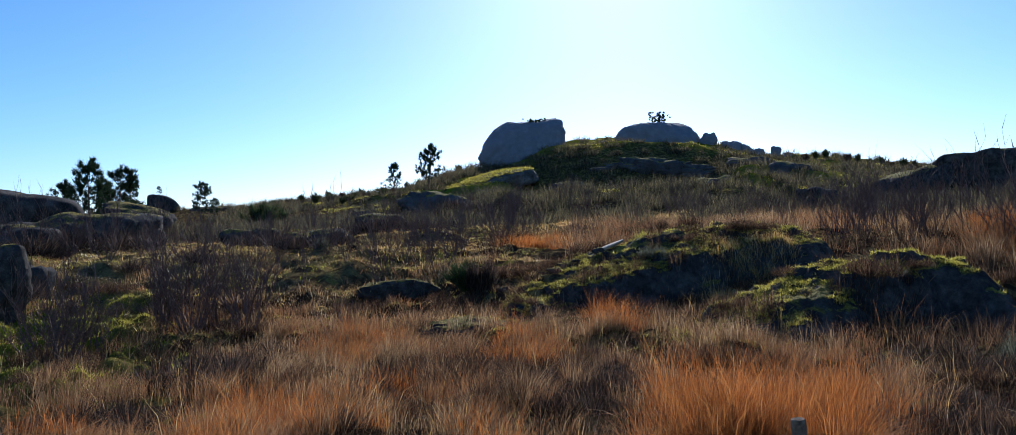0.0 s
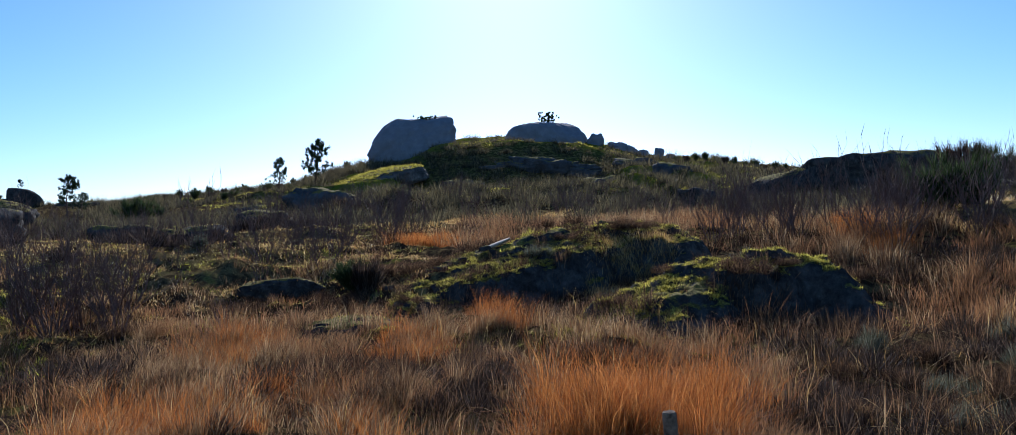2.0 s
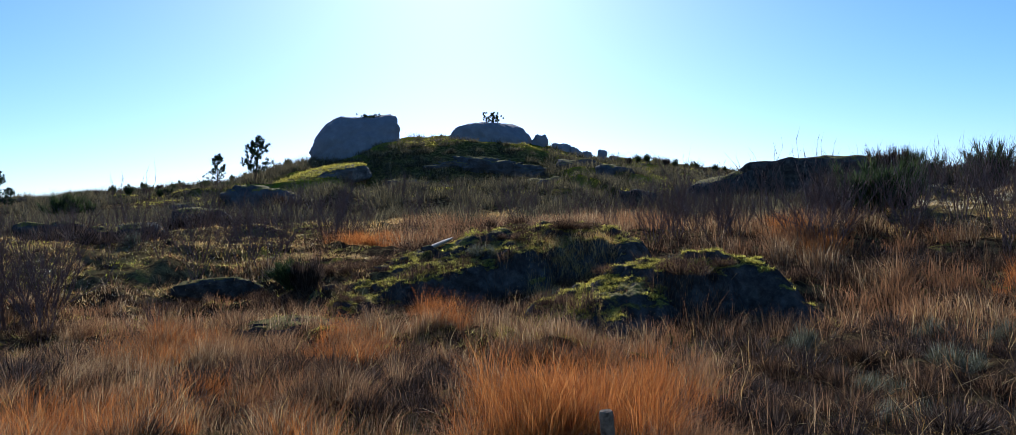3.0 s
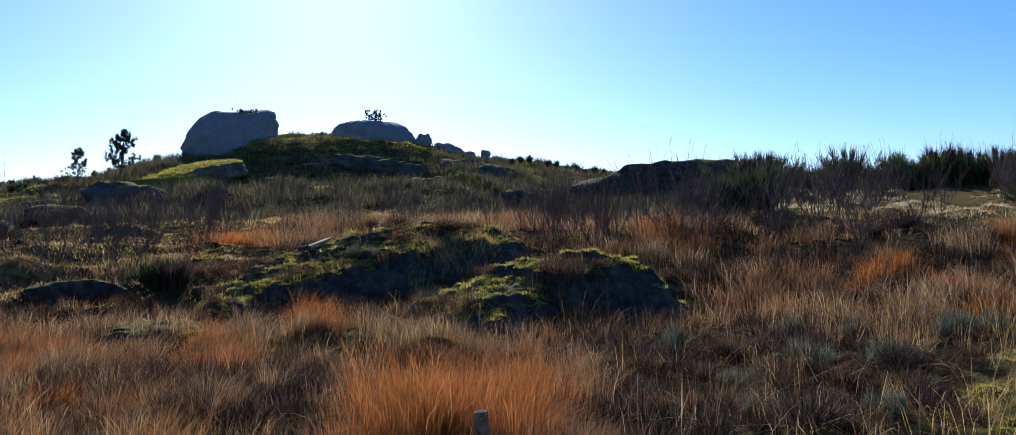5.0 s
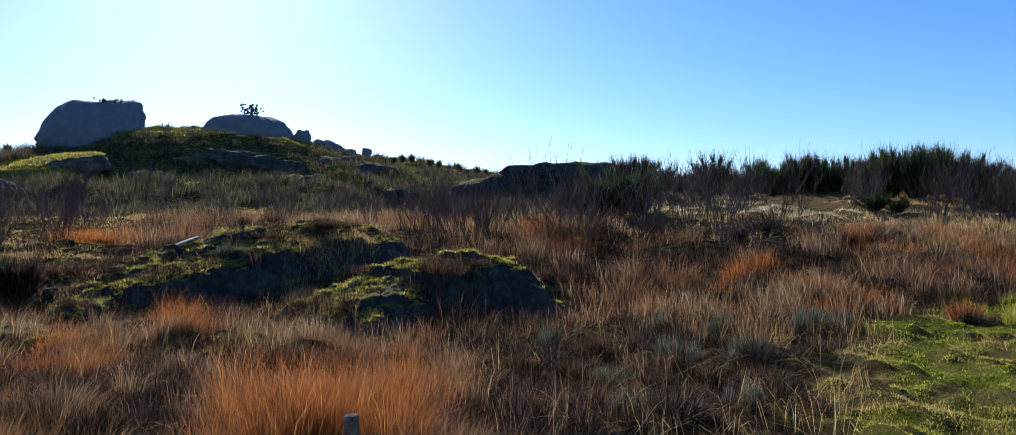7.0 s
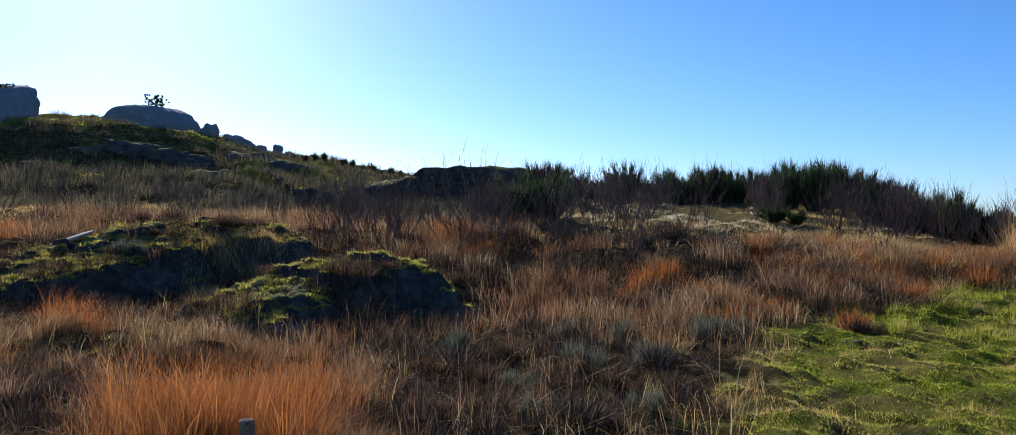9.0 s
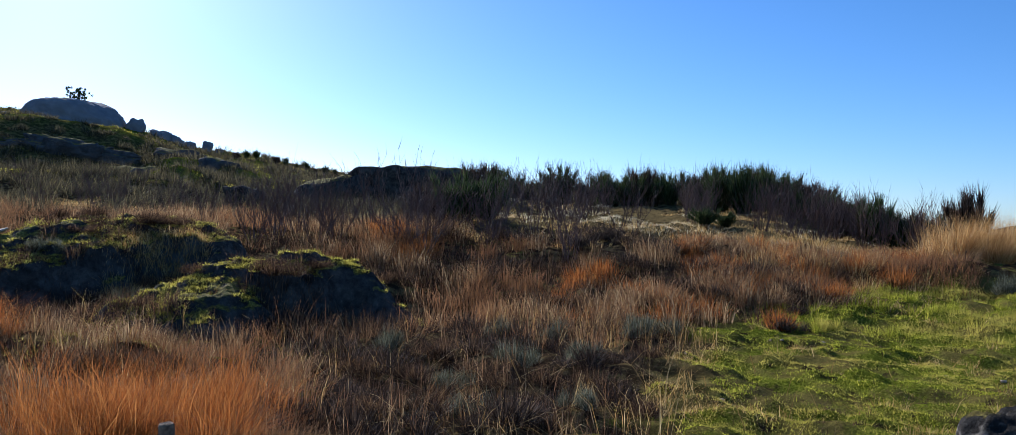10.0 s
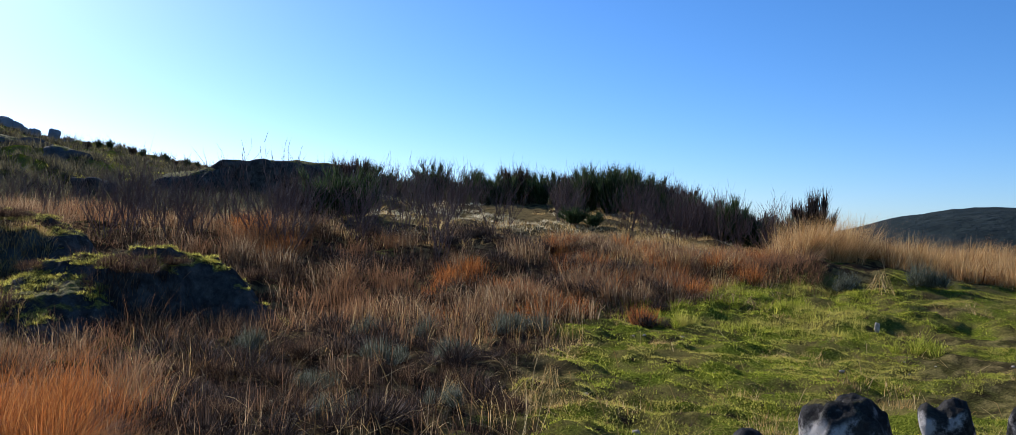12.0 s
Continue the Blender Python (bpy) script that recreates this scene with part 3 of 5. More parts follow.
# ======== plants: builders ========
from mathutils.bvhtree import BVHTree

TREES = []
for ob in scene.objects:
    if ob.name.split(".")[0] in ("rock_outcrop", "field_boulder"):
        TREES.append(BVHTree.FromPolygons([ob.matrix_world @ v.co for v in ob.data.vertices], [tuple(p.vertices) for p in ob.data.polygons]))


def rest_z(x, y):
    """Height of whatever a plant stands on: the ground, or a rock in the near field."""
    x, y = np.asarray(x, float), np.asarray(y, float)
    z = ground_z(x, y)
    r, a = np.hypot(x, y), np.degrees(np.arctan2(x, y))
    for k in np.nonzero((r > 9) & (r < 25) & (a > -15) & (a < 34))[0]:
        for t in TREES:
            hit = t.ray_cast(Vector((x[k], y[k], 8.0)), Vector((0, 0, -1)))[0]
            if hit is not None and hit.z > z[k]:
                z[k] = hit.z
    return z


rng = np.random.default_rng(7)


def blade_arrays(base, tip, bend, width, facing, plain=False):
    """Tapered blades: base, a middle pulled towards bend, and a tip; plain ones are a single long triangle."""
    n = len(base)
    if plain:
        side = np.stack([np.cos(facing), np.sin(facing), 0 * facing], -1) * (width / 2)[:, None]
        return np.stack([base - side, base + side, tip], 1).reshape(-1, 3), np.arange(3 * n).reshape(-1, 3)
    side = np.stack([np.cos(facing), np.sin(facing), 0 * facing], -1) * (width / 2)[:, None]
    V = np.empty((n, 5, 3))
    V[:, 0], V[:, 1] = base - side, base + side
    V[:, 2], V[:, 3], V[:, 4] = bend - side * 0.8, bend + side * 0.8, tip
    k = (np.arange(n) * 5)[:, None, None]
    F = (np.array([[0, 1, 3], [0, 3, 2], [2, 3, 4]])[None] + k).reshape(-1, 3)
    return V.reshape(-1, 3), F


def tuft_blades(cx, cy, count, height, spread, lean, width, wind=(0.0, 0.0), droop=0.15, sink=0.03, zs=None):
    """Blades of many tufts: arrays of centres; count blades for each."""
    n = len(cx) * count
    X, Y = np.repeat(cx, count), np.repeat(cy, count)
    H = np.repeat(np.broadcast_to(height, len(cx)), count) * rng.uniform(0.45, 1.1, n)
    S = np.repeat(np.broadcast_to(spread, len(cx)), count)
    ang, rad = rng.uniform(0, 2 * np.pi, n), np.sqrt(rng.uniform(0, 1, n)) * S
    bx, by = X + rad * np.cos(ang), Y + rad * np.sin(ang)
    bz = rest_z(bx, by) - sink if zs is None else np.repeat(zs, count) - sink
    wild = np.where(rng.uniform(0, 1, n) < 0.14, 0.75, 0.19)
    out = lean * (rad / np.maximum(S, 1e-6)) * rng.uniform(0.4, 1.3, n)
    dx = out * np.cos(ang) + rng.normal(0, 1, n) * wild + wind[0]
    dy = out * np.sin(ang) + rng.normal(0, 1, n) * wild + wind[1]
    base = np.stack([bx, by, bz], -1)
    tip = base + np.stack([dx * H, dy * H, H * (1 - droop * np.hypot(dx, dy))], -1)
    bend = base + np.stack([dx * H * 0.32, dy * H * 0.32, H * 0.58], -1)
    plain = bool(np.max(height) <= 0.23 or width >= 0.0105)
    return blade_arrays(base, tip, bend, width * (1.25 if plain else 1.0) * rng.uniform(0.6, 1.3, n), rng.uniform(0, np.pi, n), plain)


def join(parts):
    vs, fs, k = [], [], 0
    for v, f in parts:
        vs.append(v)
        fs.append(f + k)
        k += len(v)
    return np.concatenate(vs), np.concatenate(fs)


def stuff(name, parts, material, label, category="grass"):
    v, f = join(parts)
    return tagged(new(name, from_arrays(name, v, f, material)), label, category, kind="stuff")


def field(n, b0, b1, r0, r1, seed, clump=1.2, keep=0.5, even=0.55, bare=True, fade=0.0, off_turf=True, dry=True):
    """Scattered centres in a sector of the plan, thinned by a patchy noise; even: 0.5 spreads them by area."""
    b = np.radians(rng.uniform(b0, b1, n))
    u = rng.uniform(0, 1, n)
    r = (r0 ** (1 / even) + u * (r1 ** (1 / even) - r0 ** (1 / even))) ** even
    x, y = r * np.sin(b), r * np.cos(b)
    ok = vnoise(x / clump, y / clump, seed) * 0.65 + vnoise(x / clump * 2.7, y / clump * 2.7, seed + 1) * 0.35 > 1 - keep - rng.uniform(-0.12, 0.12, n)
    if fade:
        a = np.degrees(b)
        ok &= rng.uniform(0, 1, n) < np.minimum(sstep(a, b0, b0 + fade), sstep(b1 - a, 0, fade))
    if dry:
        ok &= rng.uniform(0, 1, n) > 0.85 * heath(x, y)
    if off_turf:
        ok &= rng.uniform(0, 1, n) > 0.97 * turf(x, y)
    else:
        ok &= turf(x, y) > 0.3
    x, y = x[ok], y[ok]
    if bare:
        ok = (rest_z(x, y) - ground_z(x, y) < 0.08) | (rng.uniform(0, 1, len(x)) < 0.06)
        x, y = x[ok], y[ok]
    return x, y


def tube_arrays(segs, sides=3):
    """Thin tapered branches from segments (p0, p1, r0, r1)."""
    P0, P1 = np.array([s[0] for s in segs]), np.array([s[1] for s in segs])
    R0, R1 = np.array([s[2] for s in segs]), np.array([s[3] for s in segs])
    d = P1 - P0
    d /= np.maximum(np.linalg.norm(d, axis=1), 1e-9)[:, None]
    a = np.cross(d, np.where(np.abs(d[:, 2:3]) > 0.9, [[1.0, 0, 0]], [[0, 0, 1.0]]))
    a /= np.linalg.norm(a, axis=1)[:, None]
    b = np.cross(d, a)
    n = len(segs)
    V = np.empty((n, 2 * sides, 3))
    for k in range(sides):
        w = a * math.cos(2 * math.pi * k / sides) + b * math.sin(2 * math.pi * k / sides)
        V[:, k], V[:, sides + k] = P0 + w * R0[:, None], P1 + w * R1[:, None]
    fs = []
    for k in range(sides):
        k2 = (k + 1) % sides
        fs += [[k, k2, sides + k2], [k, sides + k2, sides + k]]
    F = (np.array(fs)[None] + (np.arange(n) * 2 * sides)[:, None, None]).reshape(-1, 3)
    return V.reshape(-1, 3), F


def grow(rd, p, d, length, radius, steps, up=0.12, wobble=0.18, segs=None, ends=None):
    """One branch as a chain of segments; returns its joints."""
    joints = [(p, d)]
    for k in range(steps):
        d = (d + Vector((rd.gauss(0, wobble), rd.gauss(0, wobble), rd.gauss(0, wobble) + up))).normalized()
        q = p + d * (length / steps)
        segs.append((p, q, radius * (1 - k / steps * 0.75), radius * (1 - (k + 1) / steps * 0.75)))
        p = q
        joints.append((p, d))
    return joints


def shrub_mesh(seed, height=1.5, stems=11, thick=0.0135):
    """A leafless many-stemmed shrub."""
    rd = random.Random(seed)
    segs, tw = [], []
    for _ in range(stems):
        a, t = rd.uniform(0, 6.28), rd.uniform(0.1, 0.65)
        d = Vector((math.cos(a) * t, math.sin(a) * t, 1)).normalized()
        p = Vector((math.cos(a) * 0.1, math.sin(a) * 0.1, -0.06))
        L = height * rd.uniform(0.65, 1.05)
        js = grow(rd, p, d, L, thick, 5, 0.06, 0.13, segs)
        for q, e in js[2:]:
            for _k in range(2):
                a2 = rd.uniform(0, 6.28)
                e2 = (e + Vector((math.cos(a2), math.sin(a2), 0.3)) * 0.55).normalized()
                js2 = grow(rd, q, e2, L * rd.uniform(0.2, 0.42), thick * 0.5, 2, 0.15, 0.16, segs)
                for q3, e3 in js2[1:]:
                    a3 = rd.uniform(0, 6.28)
                    e4 = (e3 + Vector((math.cos(a3), math.sin(a3), 0.55)) * 0.5).normalized()
                    tw.append((tuple(q3), tuple(q3 + e4 * L * rd.uniform(0.1, 0.22))))
    P, Q = np.array([t[0] for t in tw]), np.array([t[1] for t in tw])
    ang = np.random.default_rng(seed).uniform(0, np.pi, len(tw))
    v, f = join([tube_arrays(segs), blade_arrays(P, Q, P, np.full(len(tw), thick * 0.85), ang, True)])
    return from_arrays("shrub", v, f, TWIG)


def whips(points, dirs, count, length, width, rd, spread=0.35, up=0.7):
    """Thin shoots standing off a set of points."""
    n = len(points) * count
    P = np.repeat(np.array(points), count, axis=0) + rd.normal(0, 0.04, (n, 3))
    D = np.repeat(np.array(dirs), count, axis=0) + rd.normal(0, spread, (n, 3)) + [0, 0, up]
    D /= np.linalg.norm(D, axis=1)[:, None]
    L = rd.uniform(0.5, 1.15, n)[:, None] * length
    return blade_arrays(P, P + D * L, P, np.full(n, width * 1.3), rd.uniform(0, np.pi, n), True)


def broom_bush(seed, height=2.0, radius=0.9, width=0.019, count=29, leaf=BROOM):
    """Green broom: woody stems below, a dense brush of upright whips above."""
    rd, nr = random.Random(seed), np.random.default_rng(seed)
    segs, pts, dirs = [], [], []
    for _ in range(26):
        a, t = rd.uniform(0, 6.28), rd.uniform(0.05, 1.0)
        d = Vector((math.cos(a) * t * radius / height * 1.2, math.sin(a) * t * radius / height * 1.2, 1)).normalized()
        js = grow(rd, Vector((math.cos(a) * 0.12, math.sin(a) * 0.12, -0.1)), d, height * rd.uniform(0.5, 0.8) * (1.1 - 0.35 * t), 0.022, 5, 0.02, 0.12, segs)
        for q, e in js[1:]:
            pts.append(tuple(q))
            dirs.append(tuple(e))
    root = new("broom_bush")
    part("stem", from_arrays("stem", *tube_arrays(segs), TWIG), root)
    part("crown", from_arrays("crown", *whips(pts, dirs, count, height * 0.3, width, nr), leaf), root)
    return tagged(root, "dense dark-green broom bush with upright whips", "bush")


def pine(seed, height=4.0, open_crown=0.45, width=0.035):
    """A young pine: trunk, limbs in loose whorls, needle tufts at the twigs."""
    rd, nr = random.Random(seed), np.random.default_rng(seed)
    trunk, twigs, pts, dirs = [], [], [], []
    js = grow(rd, Vector((0, 0, -0.15)), Vector((0, 0, 1)), height * 0.95, 0.02 * height, 10, 0.1, 0.05, trunk)
    for k, (q, e) in enumerate(js[3:]):
        h = (k + 3) / 10
        for _ in range(rd.randint(3, 5)):
            a = rd.uniform(0, 6.28)
            L = height * (0.4 * (1.12 - h) ** 0.7 + 0.06) * rd.uniform(0.6, 1.15)
            e2 = Vector((math.cos(a), math.sin(a), rd.uniform(0.15, 0.6))).normalized()
            for q3, e3 in grow(rd, q, e2, L, 0.006 * height, 4, 0.1, 0.2, twigs)[2:]:
                for _t in range(2):
                    pts.append(tuple(q3 + Vector((rd.gauss(0, 0.05), rd.gauss(0, 0.05), rd.gauss(0, 0.04))) * height * 0.5))
                    dirs.append(tuple(e3))
    root = new("pine_tree")
    part("trunk", from_arrays("trunk", *join([tube_arrays(trunk, 6), tube_arrays(twigs)]), BARK), root)
    part("crown", from_arrays("crown", *whips(pts, dirs, 36, height * 0.072, width, nr, 0.9, 0.25), NEEDLE), root)
    return tagged(root, "young pine with an open dark-green crown", "tree")


def stand(ob, bearing, reach, scale=1.0, turn=0.0, z=None, lean=0.0):
    x, y = spot(bearing, reach)
    g = float(rest_z(np.array([x]), np.array([y]))[0])
    return Matrix.LocRotScale((x, y, g if z is None else z), Euler((radians(lean), 0, radians(turn))), Vector((scale, scale, scale)) if not isinstance(scale, tuple) else Vector(scale))


def scatter(kind, places, rd, group):
    """Set the first stock of a kind at the first places and copies of them at the rest."""
    for k, (b, r, s) in enumerate(places):
        src = kind[k % len(kind)]
        m = stand(src, b, r, s, rd.uniform(0, 360))
        if k < len(kind):
            src.matrix_basis = m
            src["group"] = group
        else:
            o = copy_thing(src, Matrix())
            o.matrix_basis = m
    return kind


rd0 = random.Random(11)

# ======== trees on the slope ========
pines = [pine(k) for k in (1, 2, 3)]
PINES = [(-27.3, 58.0, 0.0798), (-25.5, 62.0, 0.0741), (-5.55, 78.0, 0.1003), (-7.9, 78.0, 0.0796), (-20.7, 80.0, 0.0597), (-26.4, 66.0, 0.064), (-24.9, 68.0, 0.058), (-19.9, 82.0, 0.043), (-28.5, 66.0, 0.06)]
scatter(pines, [(b, r, max(top_at(b, r, s), 1.0) / 3.75) for b, r, s in PINES], rd0, "pines on the slope")
sap = copy_thing(pines[1], Matrix())
sap.matrix_basis = stand(sap, -23.2, 93.0, 0.25, 40, 6.1)
tagged(sap, "tiny pine sapling on a granite block", "tree")

# ======== bushes ========
brooms = [broom_bush(k) for k in (21, 22, 24)]
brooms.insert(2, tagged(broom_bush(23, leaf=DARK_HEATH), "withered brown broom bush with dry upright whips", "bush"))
BROOMS = [(36.0, 27.0, (1.25, 1.25, 0.92)), (37.6, 27.8, (1.1, 1.1, 0.8)), (34.8, 27.6, (1.0, 1.0, 0.7)), (55.2, 36.0, 1.2), (53.6, 36.5, 1.15), (57.0, 37.0, 1.1), (-2.1, 16.4, (0.5, 0.5, 0.44)), (-3.0, 16.7, (0.5, 0.5, 0.36)), (52.7, 29.0, (0.6, 0.6, 0.34)), (54.0, 29.5, (0.55, 0.55, 0.3)),
           (58.5, 38.0, 1.0), (56.0, 38.5, 1.15), (46.0, 39.0, (1.3, 1.3, 0.9)), (48.0, 39.0, (1.3, 1.3, 0.9)), (33.5, 32.0, 0.85), (-16.9, 62.0, (1.7, 1.5, 1.2)), (-15.6, 66.0, 0.7)]
BROOMS += [(b, rd0.uniform(85, 95), rd0.uniform(0.35, 0.65)) for b in np.arange(-16, -2, 0.9)] + [(b, rd0.uniform(86, 95), rd0.uniform(0.3, 0.55)) for b in np.arange(19.6, 28, 0.65)]
BROOMS += [(b, rd0.uniform(38, 44), rd0.uniform(0.8, 1.15)) for b in np.arange(37, 62, 0.95)]
BROOMS += [(b, rd0.uniform(31, 35), rd0.uniform(0.65, 1.0)) for b in np.arange(59, 66.5, 1.9)]
rd1 = random.Random(77)
BROOMS += [(b + rd1.uniform(-0.3, 0.3), rd1.uniform(80, 94), (rd1.uniform(0.5, 1.0), 0.6, rd1.uniform(0.25, 0.5))) for b in np.arange(-17, -1, 0.55)]
BROOMS += [(b, rd1.uniform(32, 35), (1.0, 1.0, rd1.uniform(0.65, 1.02))) for b in np.arange(62.4, 67.4, 0.9)]
scatter(brooms, BROOMS, rd0, "broom bushes on the rise")
shrubs = []
for k in range(7):
    ob = tagged(new("bare_shrub", shrub_mesh(40 + k, stems=7 + k)), "leafless dark-brown shrub with many thin stems", "shrub")
    shrubs.append(ob)
SHRUBS = [(-5.0, 18.4, 1.0), (-6.0, 18.9, 0.85), (-9.0, 20.0, 0.9), (-18.0, 15.2, 1.05), (-19.5, 14.6, 1.0), (-21.5, 14.2, 1.1), (-23.0, 15.0, 1.0), (-17.0, 16.6, 1.05), (-29.0, 12.4, 0.95), (-30.0, 12.9, 0.9), (-0.5, 26.0, 1.2), (0.8, 27.0, 1.0),
          (22.0, 21.5, 1.0), (23.5, 22.0, 1.15), (26.0, 20.8, 1.1), (27.5, 21.2, 1.1), (29.5, 22.5, 1.15), (31.5, 21.0, 1.2), (32.8, 21.3, 1.25), (41.0, 25.0, 1.2), (42.5, 24.0, 1.1), (47.0, 28.0, 1.1), (48.0, 28.6, 1.0), (58.5, 30.5, 1.1)]
SHRUBS += [(rd0.uniform(-32, -3), rd0.uniform(12.5, 46), rd0.uniform(0.4, 0.85)) for _ in range(62)]
SHRUBS += [(-30.5, 26.4, 1.1), (-28.2, 27.0, 1.0), (-26.0, 27.5, 1.1), (-32.2, 25.6, 1.0), (-23.6, 40.5, 1.3), (-9.2, 30.6, 1.1), (-7.4, 30.9, 1.1), (-13.0, 22.5, 1.0), (-5.0, 52.0, 1.4), (-2.6, 53.0, 1.4)]
SHRUBS += [(rd0.uniform(-4, 34), rd0.uniform(23, 46), rd0.uniform(0.5, 1.0)) for _ in range(56)]
SHRUBS += [(rd0.uniform(34, 62), rd0.uniform(28, 44), rd0.uniform(0.8, 1.2)) for _ in range(54)]
SHRUBS += [(rd0.uniform(57.5, 68), rd0.uniform(29, 35), rd0.uniform(0.8, 1.1)) for _ in range(26)]
rd2 = random.Random(79)
SHRUBS += [(rd2.uniform(-24.5, -16), rd2.uniform(13, 17), rd2.uniform(0.6, 0.9)) for _ in range(4)]
SHRUBS += [(rd2.uniform(-30, -27), rd2.uniform(12.4, 14), rd2.uniform(0.55, 0.75)) for _ in range(3)]
SHRUBS += [(rd2.uniform(-15, -3), rd2.uniform(18, 30), rd2.uniform(0.6, 0.95)) for _ in range(9)]
SHRUBS += [(rd2.uniform(22, 44), rd2.uniform(20, 26), rd2.uniform(0.8, 1.15)) for _ in range(14)]
SHRUBS += [(rd2.uniform(-12, 22), rd2.uniform(44, 60), rd2.uniform(0.8, 1.3)) for _ in range(20)]
scatter(shrubs, SHRUBS, rd0, "bare shrubs on the heath")

stub = copy_thing(shrubs[0], Matrix())
stub.matrix_basis = stand(stub, 78.6, 5.15, 0.42, 30, 0.0)
tagged(stub, "dead forked twigs beside the verge boulders", "shrub")

# ======== fence post ========


def fence_post():
    bm = bmesh.new()
    ring, levels = 18, [(-0.15, 1.08), (0.0, 1.05), (0.2, 1.0), (0.4, 0.97), (0.56, 0.98), (0.595, 0.95), (0.605, 0.8), (0.6, 0.45), (0.598, 0.15)]
    rows = []
    for z, s in levels:
        rows.append([bm.verts.new(((0.046 * s + 0.003 * noise.noise(Vector((k * 0.9, z * 3, 4)))) * math.cos(6.2832 * k / ring), (0.046 * s + 0.003 * noise.noise(Vector((k * 0.9, z * 3, 9)))) * math.sin(6.2832 * k / ring),
                                   z + (0.006 * noise.noise(Vector((k * 0.7, s * 5, 2))) if z > 0.5 else 0))) for k in range(ring)])
    for a, b in zip(rows, rows[1:]):
        for k in range(ring):
            bm.faces.new((a[k], a[(k + 1) % ring], b[(k + 1) % ring], b[k]))
    bm.faces.new(rows[-1])
    me = bpy.data.meshes.new("fence_post")
    bm.to_mesh(me)
    bm.free()
    me.materials.append(WEATHERED)
    ob = new("fence_post", me)
    x, y = spot(19.6, 5.2)
    ob.matrix_world = pose(x + 0.01, y, -0.2, 2, -5, 0)
    return tagged(ob, "weathered grey round wooden fence post in rusty grass", "post")


fence_post()

# ======== cushions and bent tufts ========


def cushion_mesh(seed, material, n=1500, radius=0.3, height=0.3, width=0.005):
    r = np.random.default_rng(int(seed))
    a, e = r.uniform(0, 2 * np.pi, n), r.uniform(0.1, 1.0, n)
    lobe = r.normal(0, 0.55, (6, 2)) * radius
    size = r.uniform(0.45, 0.9, 6)
    w = r.integers(0, 6, n)
    d = np.stack([np.cos(a) * np.sqrt(1 - e * e) * radius, np.sin(a) * np.sqrt(1 - e * e) * radius, e * height], -1) * size[w][:, None]
    base = d * r.uniform(0.2, 0.75, n)[:, None]
    tip = base + (d - base) * r.uniform(0.7, 1.3, n)[:, None] + np.stack([r.normal(0, 0.035, n), r.normal(0, 0.035, n), r.uniform(0, 0.07, n)], -1)
    off = np.stack([lobe[w, 0], lobe[w, 1], 0 * a], -1)
    base, tip = base + off, tip + off
    bend = (base + tip) / 2 + r.normal(0, 0.008, (n, 3))
    return from_arrays("cushion", *blade_arrays(base - [0, 0, 0.02], tip, bend, np.full(n, width * 1.3), r.uniform(0, np.pi, n), True), material)


cushions = [tagged(new("cushion_shrub", cushion_mesh(60 + k, GREY, 1500, 0.27, 0.46)), "small grey-green cushion shrub on dark soil", "shrub") for k in range(4)]
CUSH = [(38.2, 8.4, 0.8), (45.8, 10.6, 0.9), (41.0, 10.2, 0.9), (39.5, 12.0, 0.9), (48.5, 12.6, 1.0), (36.5, 9.4, 0.8), (24.1, 17.3, 1.1), (43.5, 12.5, 0.9), (34.0, 8.0, 0.6), (50.5, 13.8, 1.0), (31.5, 11.0, 0.8), (75.0, 21.0, 1.5), (70.5, 20.0, 1.2), (10.0, 15.8, 0.8), (45.5, 8.2, 0.6), (-13.0, 22.0, 1.0), (55.0, 24.0, 1.4), (61.0, 22.0, 1.2)]
scatter(cushions, CUSH, rd0, "grey cushions")
browns = [tagged(new("heather_cushion", cushion_mesh(70 + k, BROWN, 1500, 0.36, 0.3)), "dark-brown withered heather cushion", "shrub") for k in range(4)]
BR = [(44.0, 9.6, 1.1), (46.9, 9.0, 0.8), (35.5, 10.6, 1.2), (26.0, 6.6, 0.9), (28.5, 7.2, 0.8), (33.0, 9.0, 1.0), (49.5, 11.3, 1.0), (6.5, 9.8, 0.8), (3.0, 9.0, 0.9), (-6.0, 9.5, 1.0), (-13.0, 8.6, 1.0)]
BR += [(rd0.uniform(-32, 50), rd0.uniform(7, 19), rd0.uniform(0.6, 1.3)) for _ in range(60)]
scatter(browns, BR, rd0, "heather cushions")
rd1 = random.Random(78)
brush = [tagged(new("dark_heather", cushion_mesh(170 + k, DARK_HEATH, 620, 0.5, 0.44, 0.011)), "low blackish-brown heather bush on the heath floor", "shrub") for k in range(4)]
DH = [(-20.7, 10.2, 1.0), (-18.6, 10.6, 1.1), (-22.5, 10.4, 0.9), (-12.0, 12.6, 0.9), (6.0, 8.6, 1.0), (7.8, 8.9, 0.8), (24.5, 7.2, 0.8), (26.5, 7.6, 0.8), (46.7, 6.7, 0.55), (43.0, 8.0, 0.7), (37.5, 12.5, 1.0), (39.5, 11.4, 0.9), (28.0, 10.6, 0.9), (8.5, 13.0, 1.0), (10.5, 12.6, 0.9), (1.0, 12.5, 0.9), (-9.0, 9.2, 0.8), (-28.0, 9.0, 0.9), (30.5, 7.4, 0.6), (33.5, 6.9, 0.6)]
